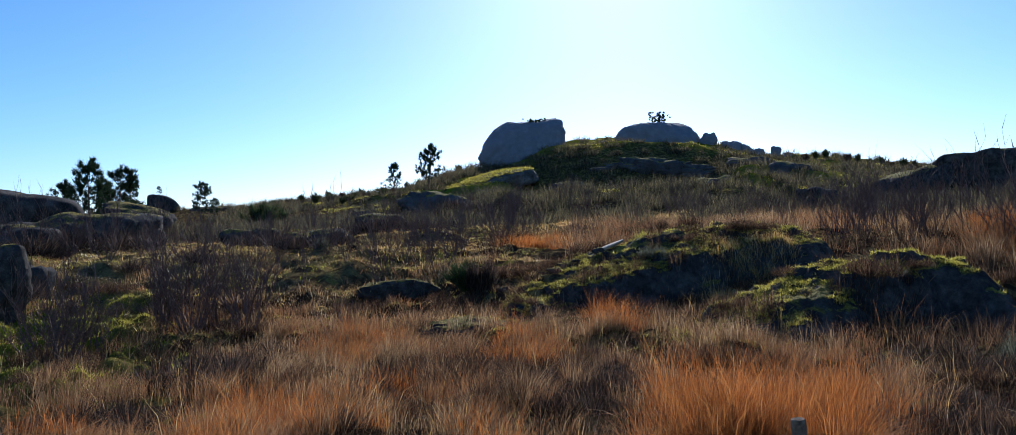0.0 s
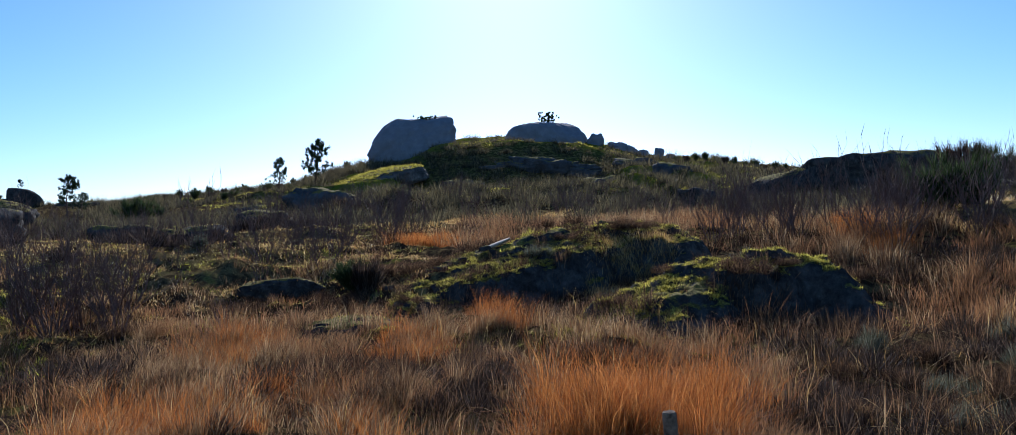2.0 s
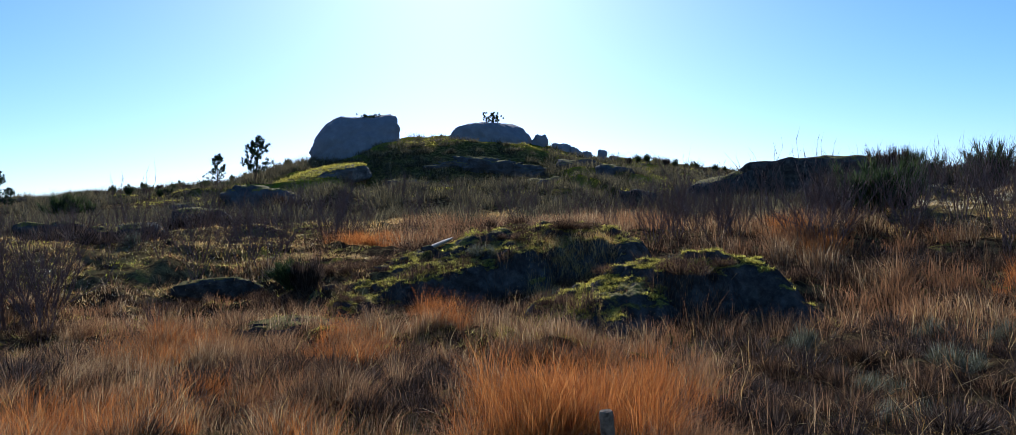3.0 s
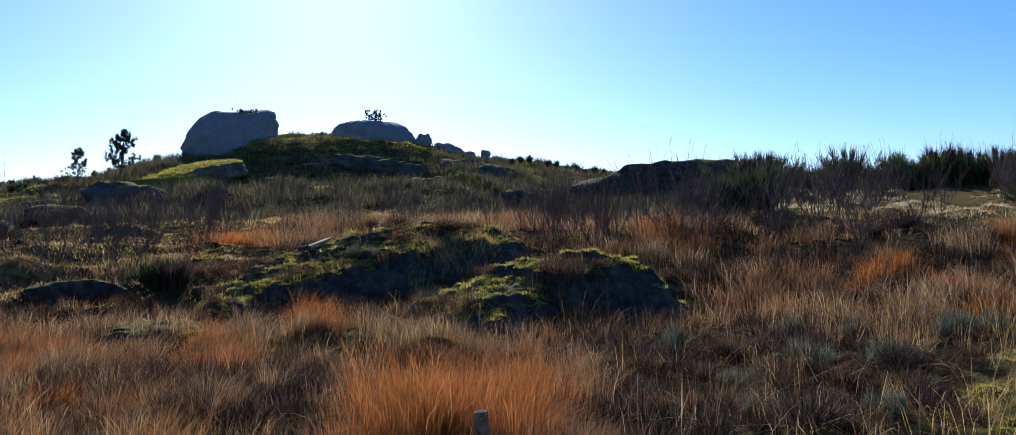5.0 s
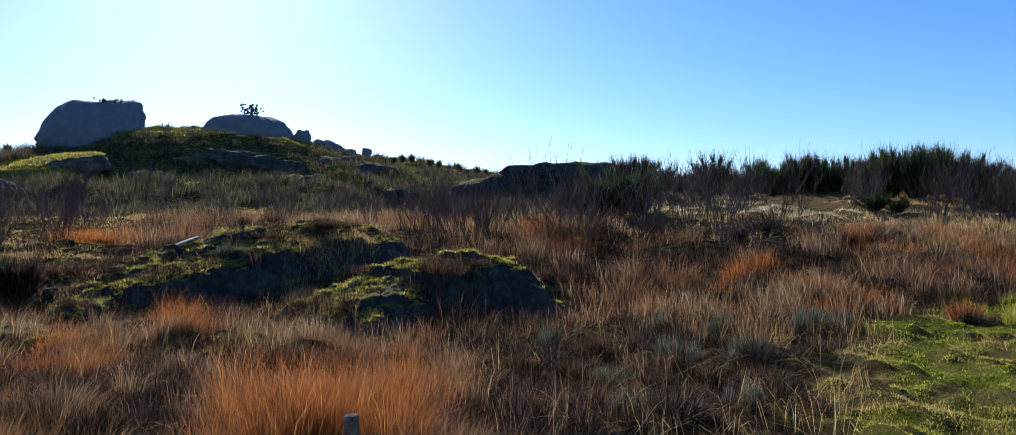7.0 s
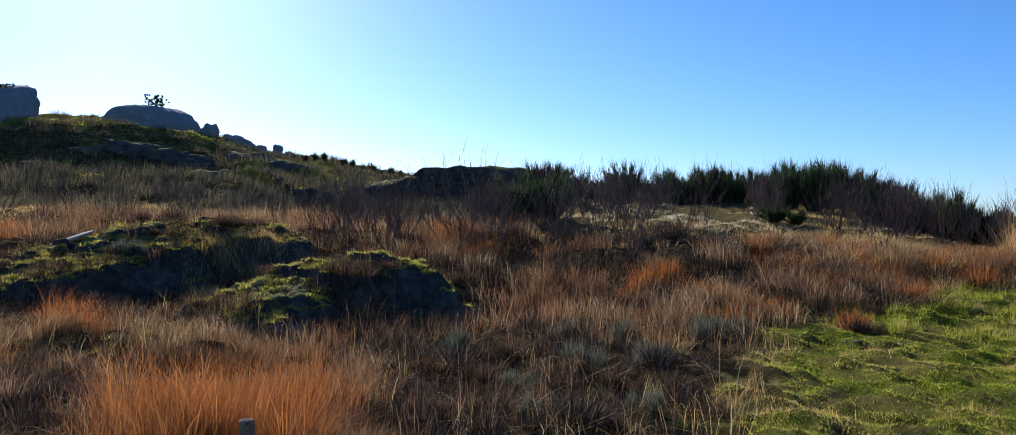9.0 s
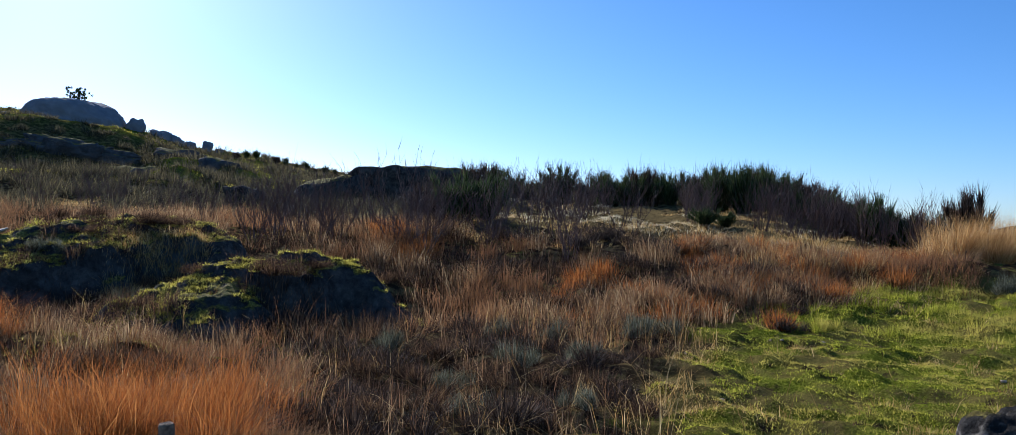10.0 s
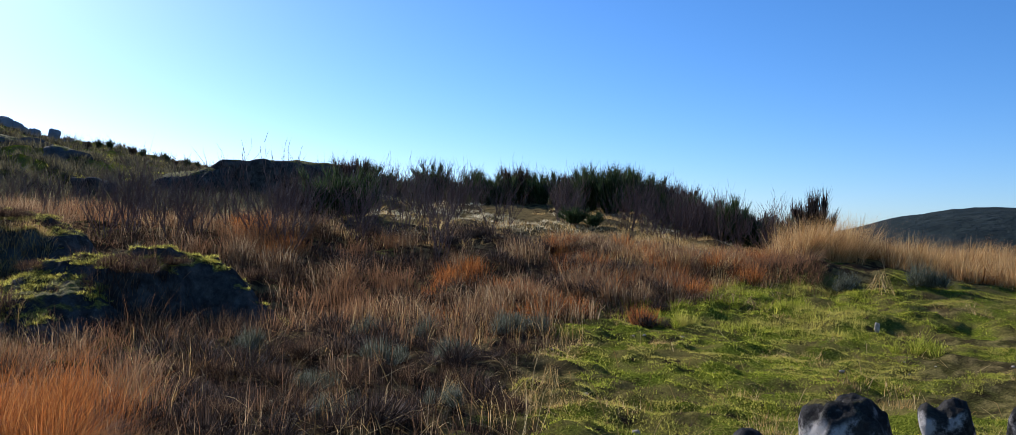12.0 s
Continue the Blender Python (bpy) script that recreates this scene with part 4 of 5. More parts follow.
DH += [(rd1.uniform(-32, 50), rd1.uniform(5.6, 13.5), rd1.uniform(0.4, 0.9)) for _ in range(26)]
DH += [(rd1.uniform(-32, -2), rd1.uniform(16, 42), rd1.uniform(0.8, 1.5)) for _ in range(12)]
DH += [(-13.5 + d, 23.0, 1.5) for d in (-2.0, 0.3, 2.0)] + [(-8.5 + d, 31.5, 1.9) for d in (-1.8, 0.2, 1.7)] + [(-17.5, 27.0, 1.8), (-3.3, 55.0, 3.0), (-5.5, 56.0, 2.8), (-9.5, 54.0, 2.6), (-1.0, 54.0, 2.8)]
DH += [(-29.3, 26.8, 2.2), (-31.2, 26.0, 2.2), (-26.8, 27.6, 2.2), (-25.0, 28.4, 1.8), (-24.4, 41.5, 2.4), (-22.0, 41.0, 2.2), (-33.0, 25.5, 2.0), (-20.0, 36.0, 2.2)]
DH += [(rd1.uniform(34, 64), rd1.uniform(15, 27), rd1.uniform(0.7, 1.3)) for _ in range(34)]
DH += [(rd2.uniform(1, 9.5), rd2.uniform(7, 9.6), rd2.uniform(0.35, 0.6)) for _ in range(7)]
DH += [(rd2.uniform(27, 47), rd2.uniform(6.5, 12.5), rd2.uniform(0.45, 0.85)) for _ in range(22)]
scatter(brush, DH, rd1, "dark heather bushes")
ON_ROCK = [(rd0.uniform(1, 18), rd0.uniform(16.6, 19.0), rd0.uniform(0.6, 1.2)) for _ in range(9)] + [(rd0.uniform(16, 29), rd0.uniform(13.6, 15.6), rd0.uniform(0.5, 0.9)) for _ in range(5)]
for b, r, sc in ON_ROCK:
    o = copy_thing(browns[rd0.randrange(4)], Matrix())
    o.matrix_basis = stand(o, b, r, sc, rd0.uniform(0, 360))
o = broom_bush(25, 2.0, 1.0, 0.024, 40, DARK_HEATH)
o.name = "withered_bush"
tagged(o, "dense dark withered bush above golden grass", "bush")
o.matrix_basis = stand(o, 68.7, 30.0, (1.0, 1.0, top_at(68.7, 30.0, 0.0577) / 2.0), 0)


def tor_bush(seed, b, r, z, width, height, label):
    """A wind-bent bush rooted in a cleft: forked stems and loose leafy twig ends."""
    rd, nr = random.Random(seed), np.random.default_rng(seed)
    segs, pts, dirs = [], [], []
    for _ in range(9):
        a = rd.uniform(0, 6.28)
        t = rd.uniform(0.1, 1.0) * width / height * 0.5
        d = Vector((math.cos(a) * t, math.sin(a) * t, 1)).normalized()
        for q, e in grow(rd, Vector((rd.uniform(-0.3, 0.3) * width, 0, -0.3)), d, (height + 0.3) * rd.uniform(0.7, 1.0) * math.hypot(1, t * 0.6), 0.035, 5, 0.05, 0.16, segs)[2:]:
            for q2, e2 in grow(rd, q, (e + Vector((rd.gauss(0, 0.7), rd.gauss(0, 0.7), 0.2))).normalized(), height * 0.25, 0.014, 2, 0.1, 0.2, segs)[1:]:
                pts.append(tuple(q2 + Vector((rd.gauss(0, 0.13), rd.gauss(0, 0.13), rd.gauss(0, 0.09)))))
                dirs.append(tuple(e2))
    root = new("tor_bush")
    part("stem", from_arrays("stem", *tube_arrays(segs), TWIG), root)
    part("crown", from_arrays("crown", *whips(pts, dirs, 44, 0.2, 0.045, nr, 1.1, 0.1), BROOM), root)
    root.matrix_basis = stand(root, b, r, 1.0, 30, z)
    return tagged(root, label, "bush")


tor_bush(5, 10.75, 94.6, 12.95, 2.2, 1.2, "small dark bush growing on the rounded tor")
tor_bush(6, 2.3, 94.6, 13.65, 2.2, 0.5, "low flat dark bush growing on the tor block")
greens = [tagged(new("green_tuft", cushion_mesh(80, GREEN, 600, 0.16, 0.2)), "small dark-green leafy tuft in the turf", "plant")]
scatter(greens, [(74.9, 14.3, 1.6), (9.5, 17.6, 1.2), (60.5, 15.0, 1.4)], rd0, "green tufts")


def bent_tuft(seed, n=30, height=0.42, reach=0.34):
    """Dry stems gathered at a crown and bent over to the ground."""
    r = np.random.default_rng(seed)
    a = r.uniform(0, 2 * np.pi, n)
    base = np.stack([np.cos(a) * reach * r.uniform(0.4, 1, n), np.sin(a) * reach * r.uniform(0.4, 1, n), r.uniform(-0.03, 0.02, n)], -1)
    tip = np.stack([r.normal(0, 0.05, n), r.normal(0, 0.05, n), height * r.uniform(0.8, 1.15, n)], -1)
    return from_arrays("bent_tuft", *blade_arrays(base, tip, base * 0.45 + tip * 0.55, np.full(n, 0.0065), r.uniform(0, np.pi, n)), STRAW)


bents = [tagged(new("bent_grass_tuft", bent_tuft(90 + k)), "bent-over tuft of dry straw stems", "grass tuft") for k in range(2)]
scatter(bents, [(45.9, 8.5, 0.85), (52.2, 9.2, 0.65), (72.6, 19.5, 1.3)], rd0, "bent straw tufts")

# ======== grasses, mosses and scrub ========


def arr(places):
    p = np.array([spot(b, r) for b, r in places])
    return p[:, 0], p[:, 1]


parts = []
for n, b0, b1, r0, r1, h in ((26, 10.5, 24, 6.2, 8.3, 0.7), (12, 13, 22, 6.2, 7.6, 0.78), (9, -1.5, 4.0, 9.8, 11.5, 0.5), (9, -19, -13, 7.0, 8.6, 0.5), (10, -24, -19, 5.6, 6.8, 0.5), (14, -34, -8, 5.0, 9.0, 0.36), (8, -8, 8, 5.4, 8.5, 0.36), (11, -14, -8, 10.5, 13.0, 0.55), (10, 6, 9, 12, 14, 0.5)):
    x, y = field(n, b0, b1, r0, r1, 3, keep=1.2)
    parts.append(tuft_blades(x, y, 420, h * rng.uniform(0.38, 0.66, len(x)), rng.uniform(0.15, 0.36, len(x)), 0.85, 0.0036, (0.1, 0.0)))
    parts.append(tuft_blades(x, y, 110, h * rng.uniform(0.75, 1.25, len(x)), rng.uniform(0.12, 0.34, len(x)), 0.45, 0.004, (0.06, 0.0)))
for n, b0, b1, r0, r1, h in ((36, 43, 62, 14.5, 19, 0.45), (20, 0, 5, 21, 25, 0.45), (14, 30, 35, 20, 23, 0.6), (30, 50, 66, 18, 23, 0.5)):
    x, y = field(n, b0, b1, r0, r1, 4, keep=0.9)
    parts.append(tuft_blades(x, y, 160, h * rng.uniform(0.7, 1.1, len(x)), rng.uniform(0.15, 0.4, len(x)), 0.4, 0.011))
stuff("orange_grass", parts, ORANGE, "clumps of rust-orange dry grass")

parts = []
x, y = field(1000, -36, 27, 4.8, 13.5, 11, 1.1, 0.56)
parts.append(tuft_blades(x, y, 130, rng.uniform(0.2, 0.5, len(x)), rng.uniform(0.1, 0.3, len(x)), 0.55, 0.0042, (0.16, 0)))
x, y = field(230, 27, 50, 6.0, 13.5, 12, 0.9, 0.34)
parts.append(tuft_blades(x, y, 34, rng.uniform(0.3, 0.75, len(x)), rng.uniform(0.1, 0.4, len(x)), 0.6, 0.005, (0.1, 0)))
x, y = field(1300, 15, 68, 13.5, 22, 13, 1.3, 0.4, fade=8)
parts.append(tuft_blades(x, y, 60, rng.uniform(0.35, 0.75, len(x)), rng.uniform(0.15, 0.4, len(x)), 0.45, 0.01))
x, y = field(900, 3, 36, 20, 33, 14, 1.6, 0.46)
parts.append(tuft_blades(x, y, 50, rng.uniform(0.35, 0.8, len(x)), rng.uniform(0.2, 0.5, len(x)), 0.45, 0.014))
x, y = field(500, -32, -1, 12, 20, 15, 1.8, 0.4)
parts.append(tuft_blades(x, y, 60, rng.uniform(0.15, 0.4, len(x)), rng.uniform(0.15, 0.4, len(x)), 0.5, 0.009))
x, y = field(3400, -36, 25, 4.6, 15, 61, 0.9, 0.55)
parts.append(tuft_blades(x, y, 16, rng.uniform(0.06, 0.2, len(x)), rng.uniform(0.08, 0.22, len(x)), 1.3, 0.005))
x, y = field(2600, -34, 36, 14, 34, 62, 1.6, 0.5)
parts.append(tuft_blades(x, y, 16, rng.uniform(0.1, 0.3, len(x)), rng.uniform(0.15, 0.4, len(x)), 1.1, 0.011))
x, y = field(520, 52, 69, 17, 24, 97, 0.9, 0.6, dry=False)
parts.append(tuft_blades(x, y, 50, rng.uniform(0.2, 0.55, len(x)), rng.uniform(0.15, 0.4, len(x)), 1.1, 0.0104, (0.3, 0)))
x, y = field(90, 12, 22, 10.6, 11.8, 105, 0.8, 0.6, dry=False)
parts.append(tuft_blades(x, y, 50, rng.uniform(0.15, 0.45, len(x)), rng.uniform(0.1, 0.3, len(x)), 0.6, 0.006))
x, y = field(150, 9, 48, 6.5, 14, 64, 0.9, 0.6, dry=False)
parts.append(tuft_blades(x, y, 16, rng.uniform(0.4, 0.8, len(x)), rng.uniform(0.1, 0.35, len(x)), 0.4, 0.005))
x, y = field(1500, 44, 86, 5.5, 20, 65, 1.1, 0.42, dry=False, off_turf=False)
parts.append(tuft_blades(x, y, 16, rng.uniform(0.03, 0.1, len(x)), rng.uniform(0.05, 0.2, len(x)), 1.2, 0.006))
stuff("tawny_grass", parts, TAWNY, "tall tawny dry grass over the heath")

parts = []
x, y = field(240, 54, 72, 17, 28, 17, 1.5, 0.5)
parts.append(tuft_blades(x, y, 80, rng.uniform(0.25, 0.5, len(x)), rng.uniform(0.2, 0.4, len(x)), 0.5, 0.011, (0.1, 0)))
x, y = field(700, -2, 26, 26, 46, 18, 2.6, 0.5)
parts.append(tuft_blades(x, y, 45, rng.uniform(0.1, 0.3, len(x)), rng.uniform(0.2, 0.5, len(x)), 0.7, 0.02))
x, y = field(3600, -34, 2, 12.5, 44, 18, 1.5, 0.6)
parts.append(tuft_blades(x, y, 30, rng.uniform(0.05, 0.17, len(x)), rng.uniform(0.2, 0.45, len(x)), 1.0, 0.015))
x, y = field(800, 36, 62, 21.5, 38, 19, 2.4, 0.48)
parts.append(tuft_blades(x, y, 45, rng.uniform(0.1, 0.25, len(x)), rng.uniform(0.25, 0.5, len(x)), 0.7, 0.018))
x, y = field(110, 30, 54, 7.0, 13, 20, 1.2, 0.4)
parts.append(tuft_blades(x, y, 9, rng.uniform(0.5, 0.85, len(x)), rng.uniform(0.1, 0.3, len(x)), 0.4, 0.0042))
x, y = field(330, -34, 26, 4.8, 13, 91, 1.2, 0.5, dry=False)
parts.append(tuft_blades(x, y, 5, rng.uniform(0.3, 0.65, len(x)), rng.uniform(0.1, 0.35, len(x)), 0.8, 0.0042, (0.2, 0)))
x, y = field(200, 24, 54, 7.2, 15, 92, 1.2, 0.45, dry=False)
parts.append(tuft_blades(x, y, 5, rng.uniform(0.4, 0.85, len(x)), rng.uniform(0.1, 0.35, len(x)), 0.7, 0.0045, (0.1, 0)))
x, y = field(300, 60, 84, 4.6, 6.4, 21, 0.8, 0.6, off_turf=False, dry=False)
parts.append(tuft_blades(x, y, 60, rng.uniform(0.12, 0.28, len(x)), rng.uniform(0.05, 0.2, len(x)), 0.5, 0.004))
x, y = field(190, 48.5, 54, 7.5, 13, 99, 0.8, 0.5, off_turf=False, dry=False)
parts.append(tuft_blades(x, y, 60, rng.uniform(0.05, 0.17, len(x)), rng.uniform(0.08, 0.25, len(x)), 0.9, 0.005))
x, y = field(170, 13.5, 19.5, 14.6, 16.8, 100, 0.8, 0.6, bare=False, dry=False)
parts.append(tuft_blades(x, y, 50, rng.uniform(0.1, 0.3, len(x)), rng.uniform(0.1, 0.3, len(x)), 0.7, 0.006))
x, y = field(420, 46, 84, 6.5, 19, 22, 0.8, 0.38, off_turf=False, dry=False)
parts.append(tuft_blades(x, y, 70, rng.uniform(0.08, 0.18, len(x)), rng.uniform(0.1, 0.3, len(x)), 0.6, 0.006))
stuff("straw_grass", parts, STRAW, "pale straw grass leaning in the light")

x, y = field(900, 38, 64, 23.5, 37, 83, 2.2, 0.46)
u, v = field(2600, -32, 2, 13, 46, 84, 1.5, 0.55)
stuff("bleached_grass", [tuft_blades(x, y, 50, rng.uniform(0.06, 0.2, len(x)), rng.uniform(0.25, 0.55, len(x)), 1.0, 0.018), tuft_blades(u, v, 24, rng.uniform(0.03, 0.12, len(u)), rng.uniform(0.2, 0.45, len(u)), 1.2, 0.015)], BLEACH, "bleached pale grass on the slopes")

parts = []
x, y = field(1300, 65.5, 94, 22.5, 31, 16, 1.4, 0.6, fade=7)
parts.append(tuft_blades(x, y, 70, rng.uniform(0.35, 0.85, len(x)) * (0.5 + 0.9 * vnoise(x / 1.1, y / 1.1, 95)), rng.uniform(0.12, 0.3, len(x)), 0.4, 0.0106, (0.34, -0.05)))
x, y = field(130, 65.5, 72.5, 22.5, 26, 16, 2.0, 1.0, fade=2.5)
parts.append(tuft_blades(x, y, 80, rng.uniform(0.8, 1.7, len(x)) * (0.6 + 0.6 * vnoise(x / 0.9, y / 0.9, 96)), rng.uniform(0.1, 0.25, len(x)), 0.5, 0.0106, (0.4, -0.05)))
stuff("golden_grass", parts, GOLD, "tall golden dry grass leaning in the wind")

parts = []
x, y = field(3000, -36, 52, 4.6, 15, 63, 0.8, 0.5, dry=False)
parts.append(tuft_blades(x, y, 18, rng.uniform(0.06, 0.22, len(x)), rng.uniform(0.08, 0.22, len(x)), 1.2, 0.006))
x, y = field(750, -34, 50, 5, 16.5, 23, 1.3, 0.46, dry=False)
parts.append(tuft_blades(x, y, 70, rng.uniform(0.12, 0.36, len(x)), rng.uniform(0.1, 0.35, len(x)), 0.6, 0.007))
x, y = field(700, -2, 36, 19.5, 34, 88, 1.3, 0.5, dry=False)
parts.append(tuft_blades(x, y, 40, rng.uniform(0.2, 0.65, len(x)), rng.uniform(0.2, 0.5, len(x)), 0.6, 0.012))
x, y = field(420, -10, 12, 7, 13, 89, 0.9, 0.5, dry=False)
parts.append(tuft_blades(x, y, 60, rng.uniform(0.1, 0.3, len(x)), rng.uniform(0.12, 0.32, len(x)), 0.7, 0.006))
x, y = field(260, 52, 69, 16.5, 22, 98, 1.0, 0.5, dry=False)
parts.append(tuft_blades(x, y, 50, rng.uniform(0.2, 0.45, len(x)), rng.uniform(0.15, 0.4, len(x)), 0.8, 0.0104))
x, y = field(500, 26, 62, 11, 24, 24, 1.4, 0.5, dry=False)
parts.append(tuft_blades(x, y, 60, rng.uniform(0.3, 0.55, len(x)), rng.uniform(0.2, 0.4, len(x)), 0.5, 0.011))
x, y = field(220, -1, 20, 14.8, 17.6, 51, 1.0, 0.5, bare=False, dry=False)
parts.append(tuft_blades(x, y, 60, rng.uniform(0.08, 0.28, len(x)), rng.uniform(0.1, 0.3, len(x)), 0.6, 0.007))
x, y = field(150, 13, 31, 11.8, 13.6, 52, 0.9, 0.5, bare=False, dry=False)
parts.append(tuft_blades(x, y, 50, rng.uniform(0.12, 0.4, len(x)), rng.uniform(0.1, 0.3, len(x)), 0.5, 0.007))
# Tufts round the verge boulders, also in place of the shadow between them.
x, y = field(150, 63, 86, 4.75, 5.6, 101, 0.5, 0.7, dry=False, off_turf=False)
parts.append(tuft_blades(x, y, 50, rng.uniform(0.06, 0.2, len(x)), rng.uniform(0.05, 0.15, len(x)), 0.9, 0.004))
x, y = field(340, 46, 56, 7, 14.5, 103, 0.8, 0.45, dry=False, off_turf=True)
parts.append(tuft_blades(x, y, 45, rng.uniform(0.06, 0.22, len(x)), rng.uniform(0.08, 0.22, len(x)), 0.9, 0.005))
x, y = field(4200, 44, 86, 5.0, 21, 66, 0.9, 0.42, off_turf=False, dry=False)
parts.append(tuft_blades(x, y, 16, rng.uniform(0.05, 0.12, len(x)), rng.uniform(0.05, 0.16, len(x)), 1.1, 0.007))
stuff("brown_heath", parts, BROWN, "dark-brown withered heath undergrowth", "undergrowth")

parts = []
x, y = field(3400, 42, 88, 5.0, 24, 28, 0.7, 0.42, off_turf=False, dry=False)
parts.append(tuft_blades(x, y, 34, rng.uniform(0.03, 0.075, len(x)), rng.uniform(0.06, 0.16, len(x)), 0.9, 0.006, sink=0.01))
x, y = field(60000, 42, 88, 5.0, 24, 25, 0.5, 0.52, off_turf=False, dry=False)
parts.append(tuft_blades(x, y, 11, rng.uniform(0.018, 0.05, len(x)), rng.uniform(0.04, 0.1, len(x)), 1.1, 0.011, sink=0.008))
x, y = field(3000, -36, -22, 10.3, 17, 26, 0.8, 0.42, dry=False)
parts.append(tuft_blades(x, y, 14, rng.uniform(0.04, 0.12, len(x)), rng.uniform(0.06, 0.15, len(x)), 0.9, 0.008, sink=0.01))
x, y = field(500, 56, 72, 15, 20, 27, 1.2, 0.6, off_turf=False, dry=False)
parts.append(tuft_blades(x, y, 40, rng.uniform(0.08, 0.2, len(x)), rng.uniform(0.08, 0.2, len(x)), 0.6, 0.008, sink=0.01))
x, y = field(1500, -34, 2, 12.5, 44, 29, 1.7, 0.5)
parts.append(tuft_blades(x, y, 30, rng.uniform(0.03, 0.12, len(x)), rng.uniform(0.2, 0.45, len(x)), 1.3, 0.018))
stuff("green_turf", parts, GREEN, "short mossy green turf", "turf")


def moss_on(ob, count, seed, size=1.0):
    """Short moss shoots on the upper faces of a rock."""
    me, m = ob.data, ob.matrix_world
    co = np.empty(len(me.vertices) * 3)
    no = np.empty(len(me.vertices) * 3)
    me.vertices.foreach_get("co", co)
    me.vertices.foreach_get("normal", no)
    R3 = np.array(m.to_3x3())
    co, no = co.reshape(-1, 3) @ R3.T + np.array(m.translation), no.reshape(-1, 3) @ R3.T
    ok = (no[:, 2] > 0.82) & (vnoise(co[:, 0] * 1.1, co[:, 1] * 1.1, seed) * 0.5 + vnoise(co[:, 0] * 3, co[:, 1] * 3, seed + 2) * 0.5 > 0.36) & (vnoise(co[:, 0] * 7, co[:, 1] * 9, seed + 3) > 0.42)
    co = co[ok]
    pick = rng.integers(0, len(co), count)
    c = co[pick] + np.stack([rng.normal(0, 0.03, count), rng.normal(0, 0.03, count), 0 * pick], -1)
    return tuft_blades(c[:, 0], c[:, 1], 7, rng.uniform(0.02, 0.06, count) * size, np.full(count, 0.04 * size), 0.9, 0.008 * size, sink=0.012, zs=c[:, 2])


x, y = field(5200, -33, 3, 12.5, 46, 94, 1.4, 0.55)
stuff("slope_turf", [tuft_blades(x, y, 26, rng.uniform(0.03, 0.11, len(x)), rng.uniform(0.2, 0.45, len(x)), 1.2, 0.016)], MOSSY, "sunlit yellowish short turf on the slope", "turf")
x, y = field(9000, -2, 31, 12.3, 20.5, 53, 0.6, 0.55, bare=False, dry=False)
ok = (banks(x, y) > 0.5) & (rest_z(x, y) - ground_z(x, y) < 0.05)
u, v = field(900, -4, 10.5, 6.8, 12.5, 102, 0.7, 0.5, dry=False)
p, q = field(420, 11, 20, 10.9, 13.2, 104, 0.7, 0.6, bare=False, dry=False)
stuff("bank_moss", [tuft_blades(p, q, 30, rng.uniform(0.03, 0.1, len(p)), np.full(len(p), 0.13), 1.1, 0.006, sink=0.01), tuft_blades(u, v, 30, rng.uniform(0.02, 0.08, len(u)), np.full(len(u), 0.12), 1.1, 0.006, sink=0.01), tuft_blades(x[ok], y[ok], 12, rng.uniform(0.015, 0.06, ok.sum()), np.full(ok.sum(), 0.06), 0.9, 0.008, sink=0.01)], MOSSY, "broken moss cushions on the banks", "moss")
slabs = [o.name for o in scene.objects if o.name.startswith("hill_ledge") and o.data.materials[0] == MOSS_SLAB]
for name, n, seed, size in [("rock_outcrop", 13000, 5, 1.2), ("rock_outcrop.001", 9000, 8, 1.2)] + [(nm, 3000, 12, 5.0) for nm in slabs]:
    host = bpy.data.objects[name]
    v, f = moss_on(host, n, seed, size)
    m = part("moss", from_arrays("moss", v, f, MOSSY), host, "yellow-green moss cushions")
    m.matrix_parent_inverse = host.matrix_world.inverted()
    m["kind"] = "stuff"


def scrub(n, b0, b1, r0, r1, seed, keep, lo, hi, count=70):
    """Low dark bushes far off, as loose heaps of shoots."""
    x, y = field(n, b0, b1, r0, r1, seed, 5.0, keep)
    h = rng.uniform(lo, hi, len(x))
    return tuft_blades(x, y, count, h, h * 0.75, 0.7, 0.05, sink=0.05)


parts = []
x, y = field(2200, -14, 27, 58, 99, 81, 3.0, 0.5)
r, a = np.hypot(x, y), np.degrees(np.arctan2(x, y))
# Turf thinned on the steep face, again standing in for its shade.
ok = ~((a > 0.5) & (a < 15.5) & (r > 71) & (r < 86)) | (rng.uniform(0, 1, len(x)) < 0.12)
x, y = x[ok], y[ok]
parts.append(tuft_blades(x, y, 34, rng.uniform(0.12, 0.3, len(x)), rng.uniform(0.4, 0.9, len(x)), 0.8, 0.04))
stuff("hill_turf", parts, MOSSY, "sunlit mossy turf on the hill", "turf")
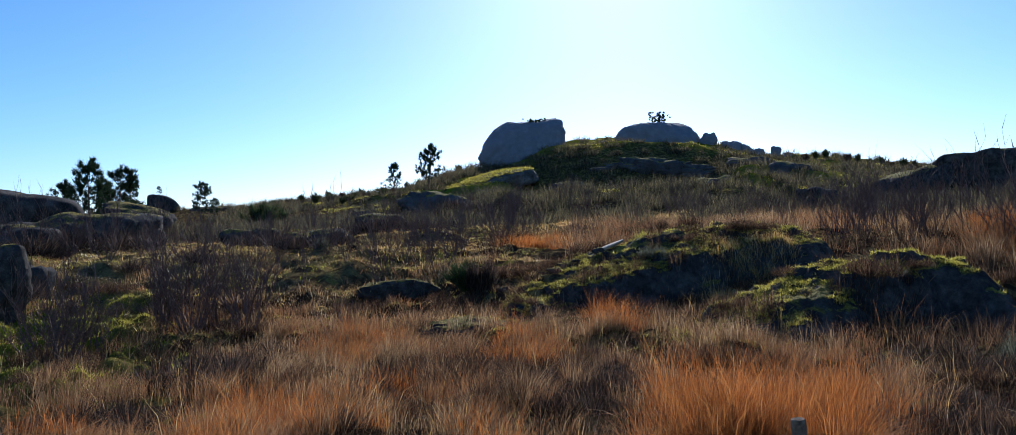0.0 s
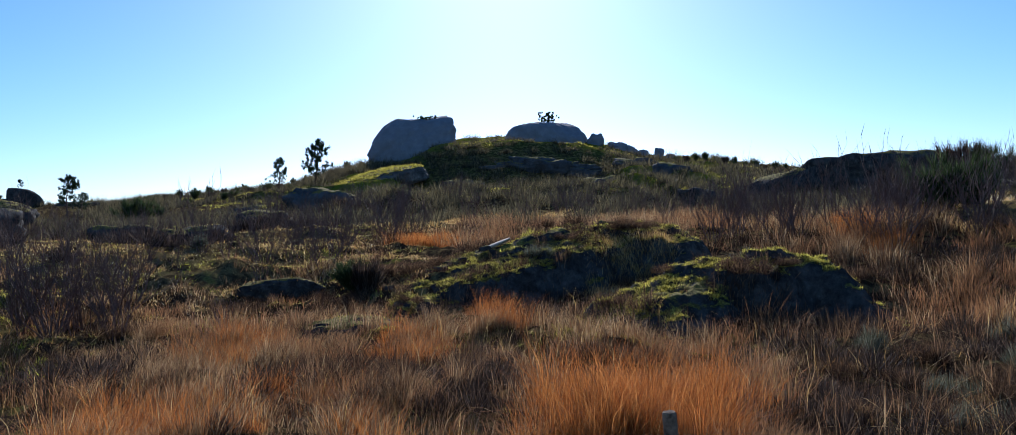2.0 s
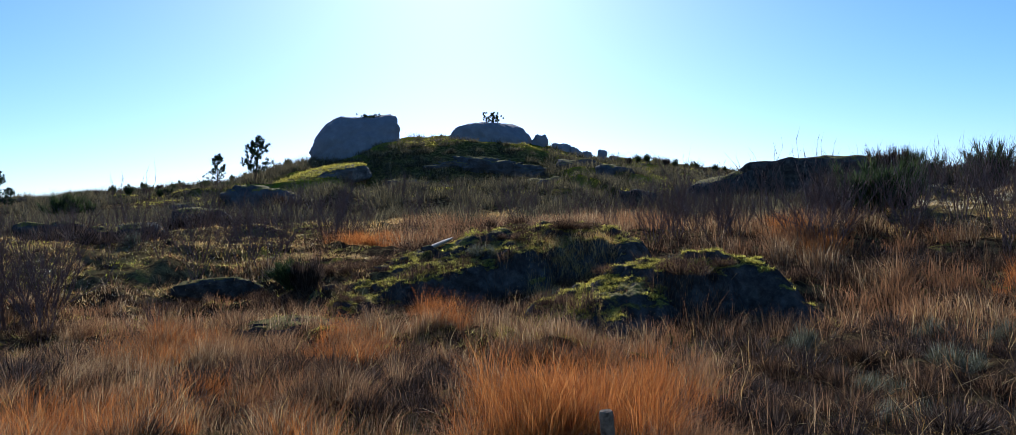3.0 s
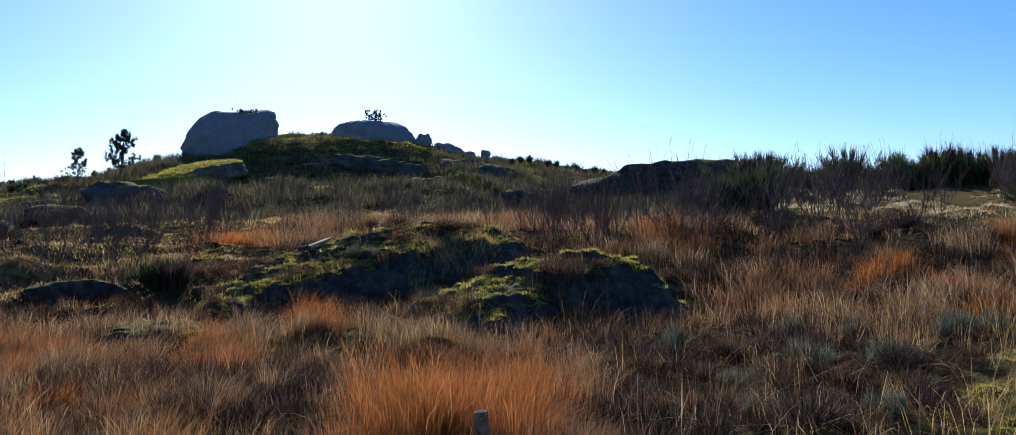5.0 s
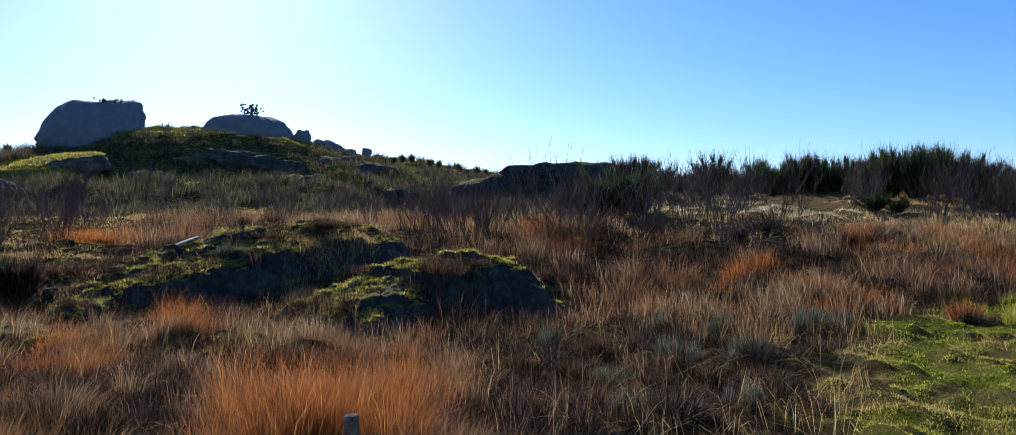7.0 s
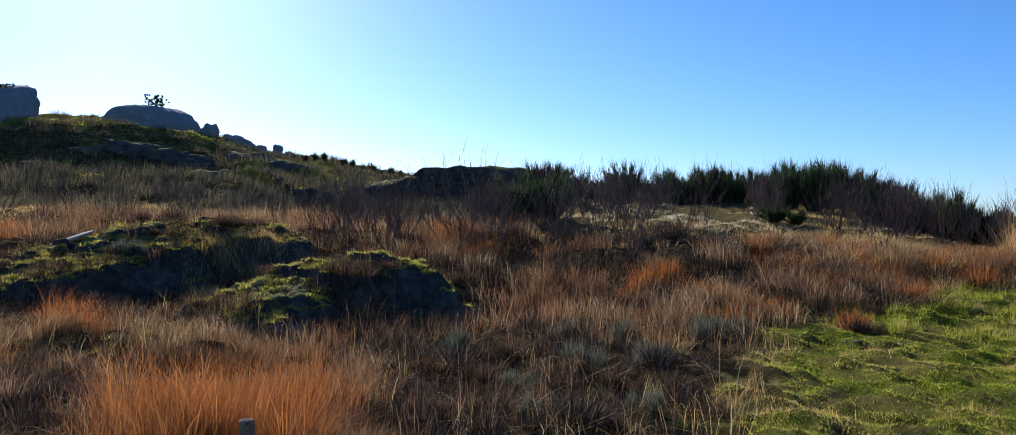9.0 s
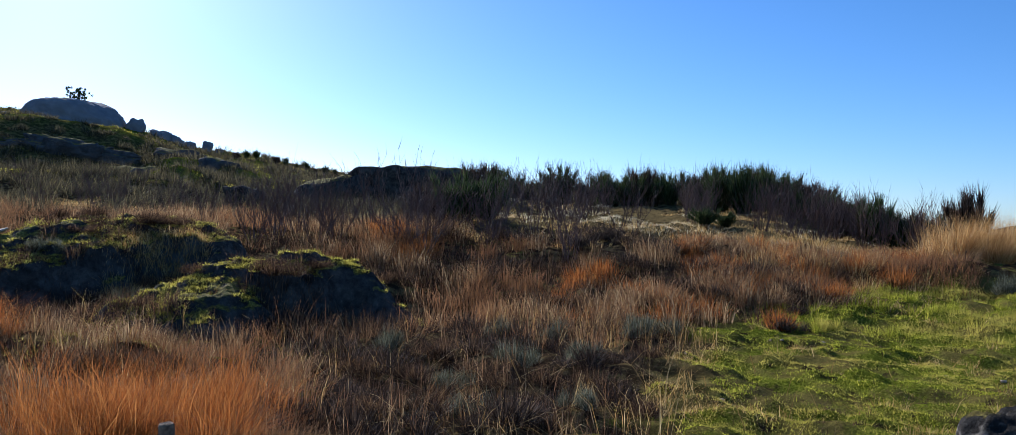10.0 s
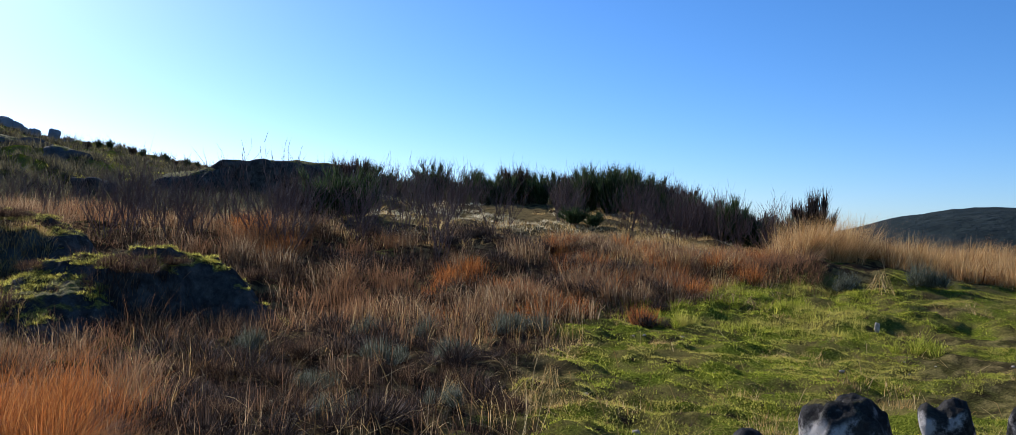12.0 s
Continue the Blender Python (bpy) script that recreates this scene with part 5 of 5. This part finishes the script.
# Scrub at 71 to 86 m darkens the steep face in place of shade.
stuff("hillside_scrub", [scrub(60, -6, -1, 84, 95, 36, 1.2, 0.9, 1.5, 110), scrub(130, 22, 38, 42, 55, 37, 1.2, 0.7, 1.5, 90), scrub(220, 35, 66, 39, 46, 38, 1.2, 0.5, 1.3, 80), scrub(1100, -34, 34, 30, 70, 31, 0.55, 0.4, 1.1), scrub(150, -12, 22, 48, 64, 39, 0.6, 0.7, 1.4, 80), scrub(260, 0, 16, 71, 86, 40, 0.7, 0.3, 0.8, 60), scrub(700, -34, 34, 62, 100, 32, 0.5, 0.35, 0.9), scrub(260, 15, 40, 55, 96, 33, 0.8, 0.5, 1.2), scrub(160, -20, -3, 76, 96, 34, 0.8, 0.5, 1.1)], SCRUB, "dark low scrub over the hillside", "scrub")



def lying(n, b0, b1, r0, r1, lo, hi):
    """Long dry stems fallen flat."""
    b, r, t = np.radians(rng.uniform(b0, b1, n)), rng.uniform(r0, r1, n), rng.uniform(0, 2 * np.pi, n)
    L = rng.uniform(lo, hi, n)
    p = np.stack([r * np.sin(b), r * np.cos(b), 0 * b], -1)
    q = p + np.stack([np.cos(t) * L, np.sin(t) * L, 0 * b], -1)
    p[:, 2], q[:, 2] = ground_z(p[:, 0], p[:, 1]) + 0.03, ground_z(q[:, 0], q[:, 1]) + rng.uniform(0.05, 0.3, n)
    return blade_arrays(p, q, (p + q) / 2 + [0, 0, 0.05], np.full(n, 0.0065), t + np.pi / 2)


stuff("fallen_stems", [lying(430, 26, 54, 6.5, 14, 0.3, 0.9), lying(110, 56, 82, 6, 14, 0.2, 0.6), lying(160, -30, 24, 7, 14, 0.4, 0.9), lying(380, 53, 70, 16, 22, 0.4, 1.0)], STRAW, "fallen pale dry stems")
bx, by = spot(61.8, 8.95)
stuff("dead_mat", [tuft_blades(bx + rng.normal(0, 0.2, 160), by + rng.normal(0, 0.16, 160), 12, rng.uniform(0.03, 0.08, 160), np.full(160, 0.08), 1.4, 0.006)], BROWN, "matted patch of dead brown grass")

# ======== the far hill ========


def far_hill():
    u = np.linspace(0, 1, 90)
    w = np.linspace(0, 1, 14)
    U, W = np.meshgrid(u, w)
    b = np.radians(68.5 + 50 * U)
    r = 700 + 500 * W
    crest = 49 * sstep(U, -0.08, 0.2) * (1 - 0.35 * sstep(U, 0.75, 1.0)) + 3.2 * vnoise(U * 40, W * 3, 41) + 1.5 * vnoise(U * 120, W * 9, 42)
    Z = -30 + (crest + 24) * np.sin(np.pi * 0.5 * np.minimum(1, W * 1.4)) - sstep(W, 0.8, 1.0) * 30
    V = np.stack([r * np.sin(b), r * np.cos(b), Z], -1).reshape(-1, 3)
    i, j = np.meshgrid(np.arange(13), np.arange(89), indexing="ij")
    F = np.stack([i * 90 + j, i * 90 + j + 1, (i + 1) * 90 + j + 1, (i + 1) * 90 + j], -1).reshape(-1, 4)[:, ::-1]
    m = Mat("wooded hill")
    col = m.ramp(m.noise(0.03, 8, 0.7), [(0.35, (0.012, 0.018, 0.017)), (0.6, (0.026, 0.034, 0.03)), (0.75, (0.06, 0.062, 0.048))])
    me = from_arrays("far_hill", V, F, m.surface(col, 0.95, m.noise(0.08, 8), 1.0, 6.0, 0.05), True)
    return tagged(new("far_hill", me), "distant dark wooded hill", "hill", kind="structure")


far_hill()
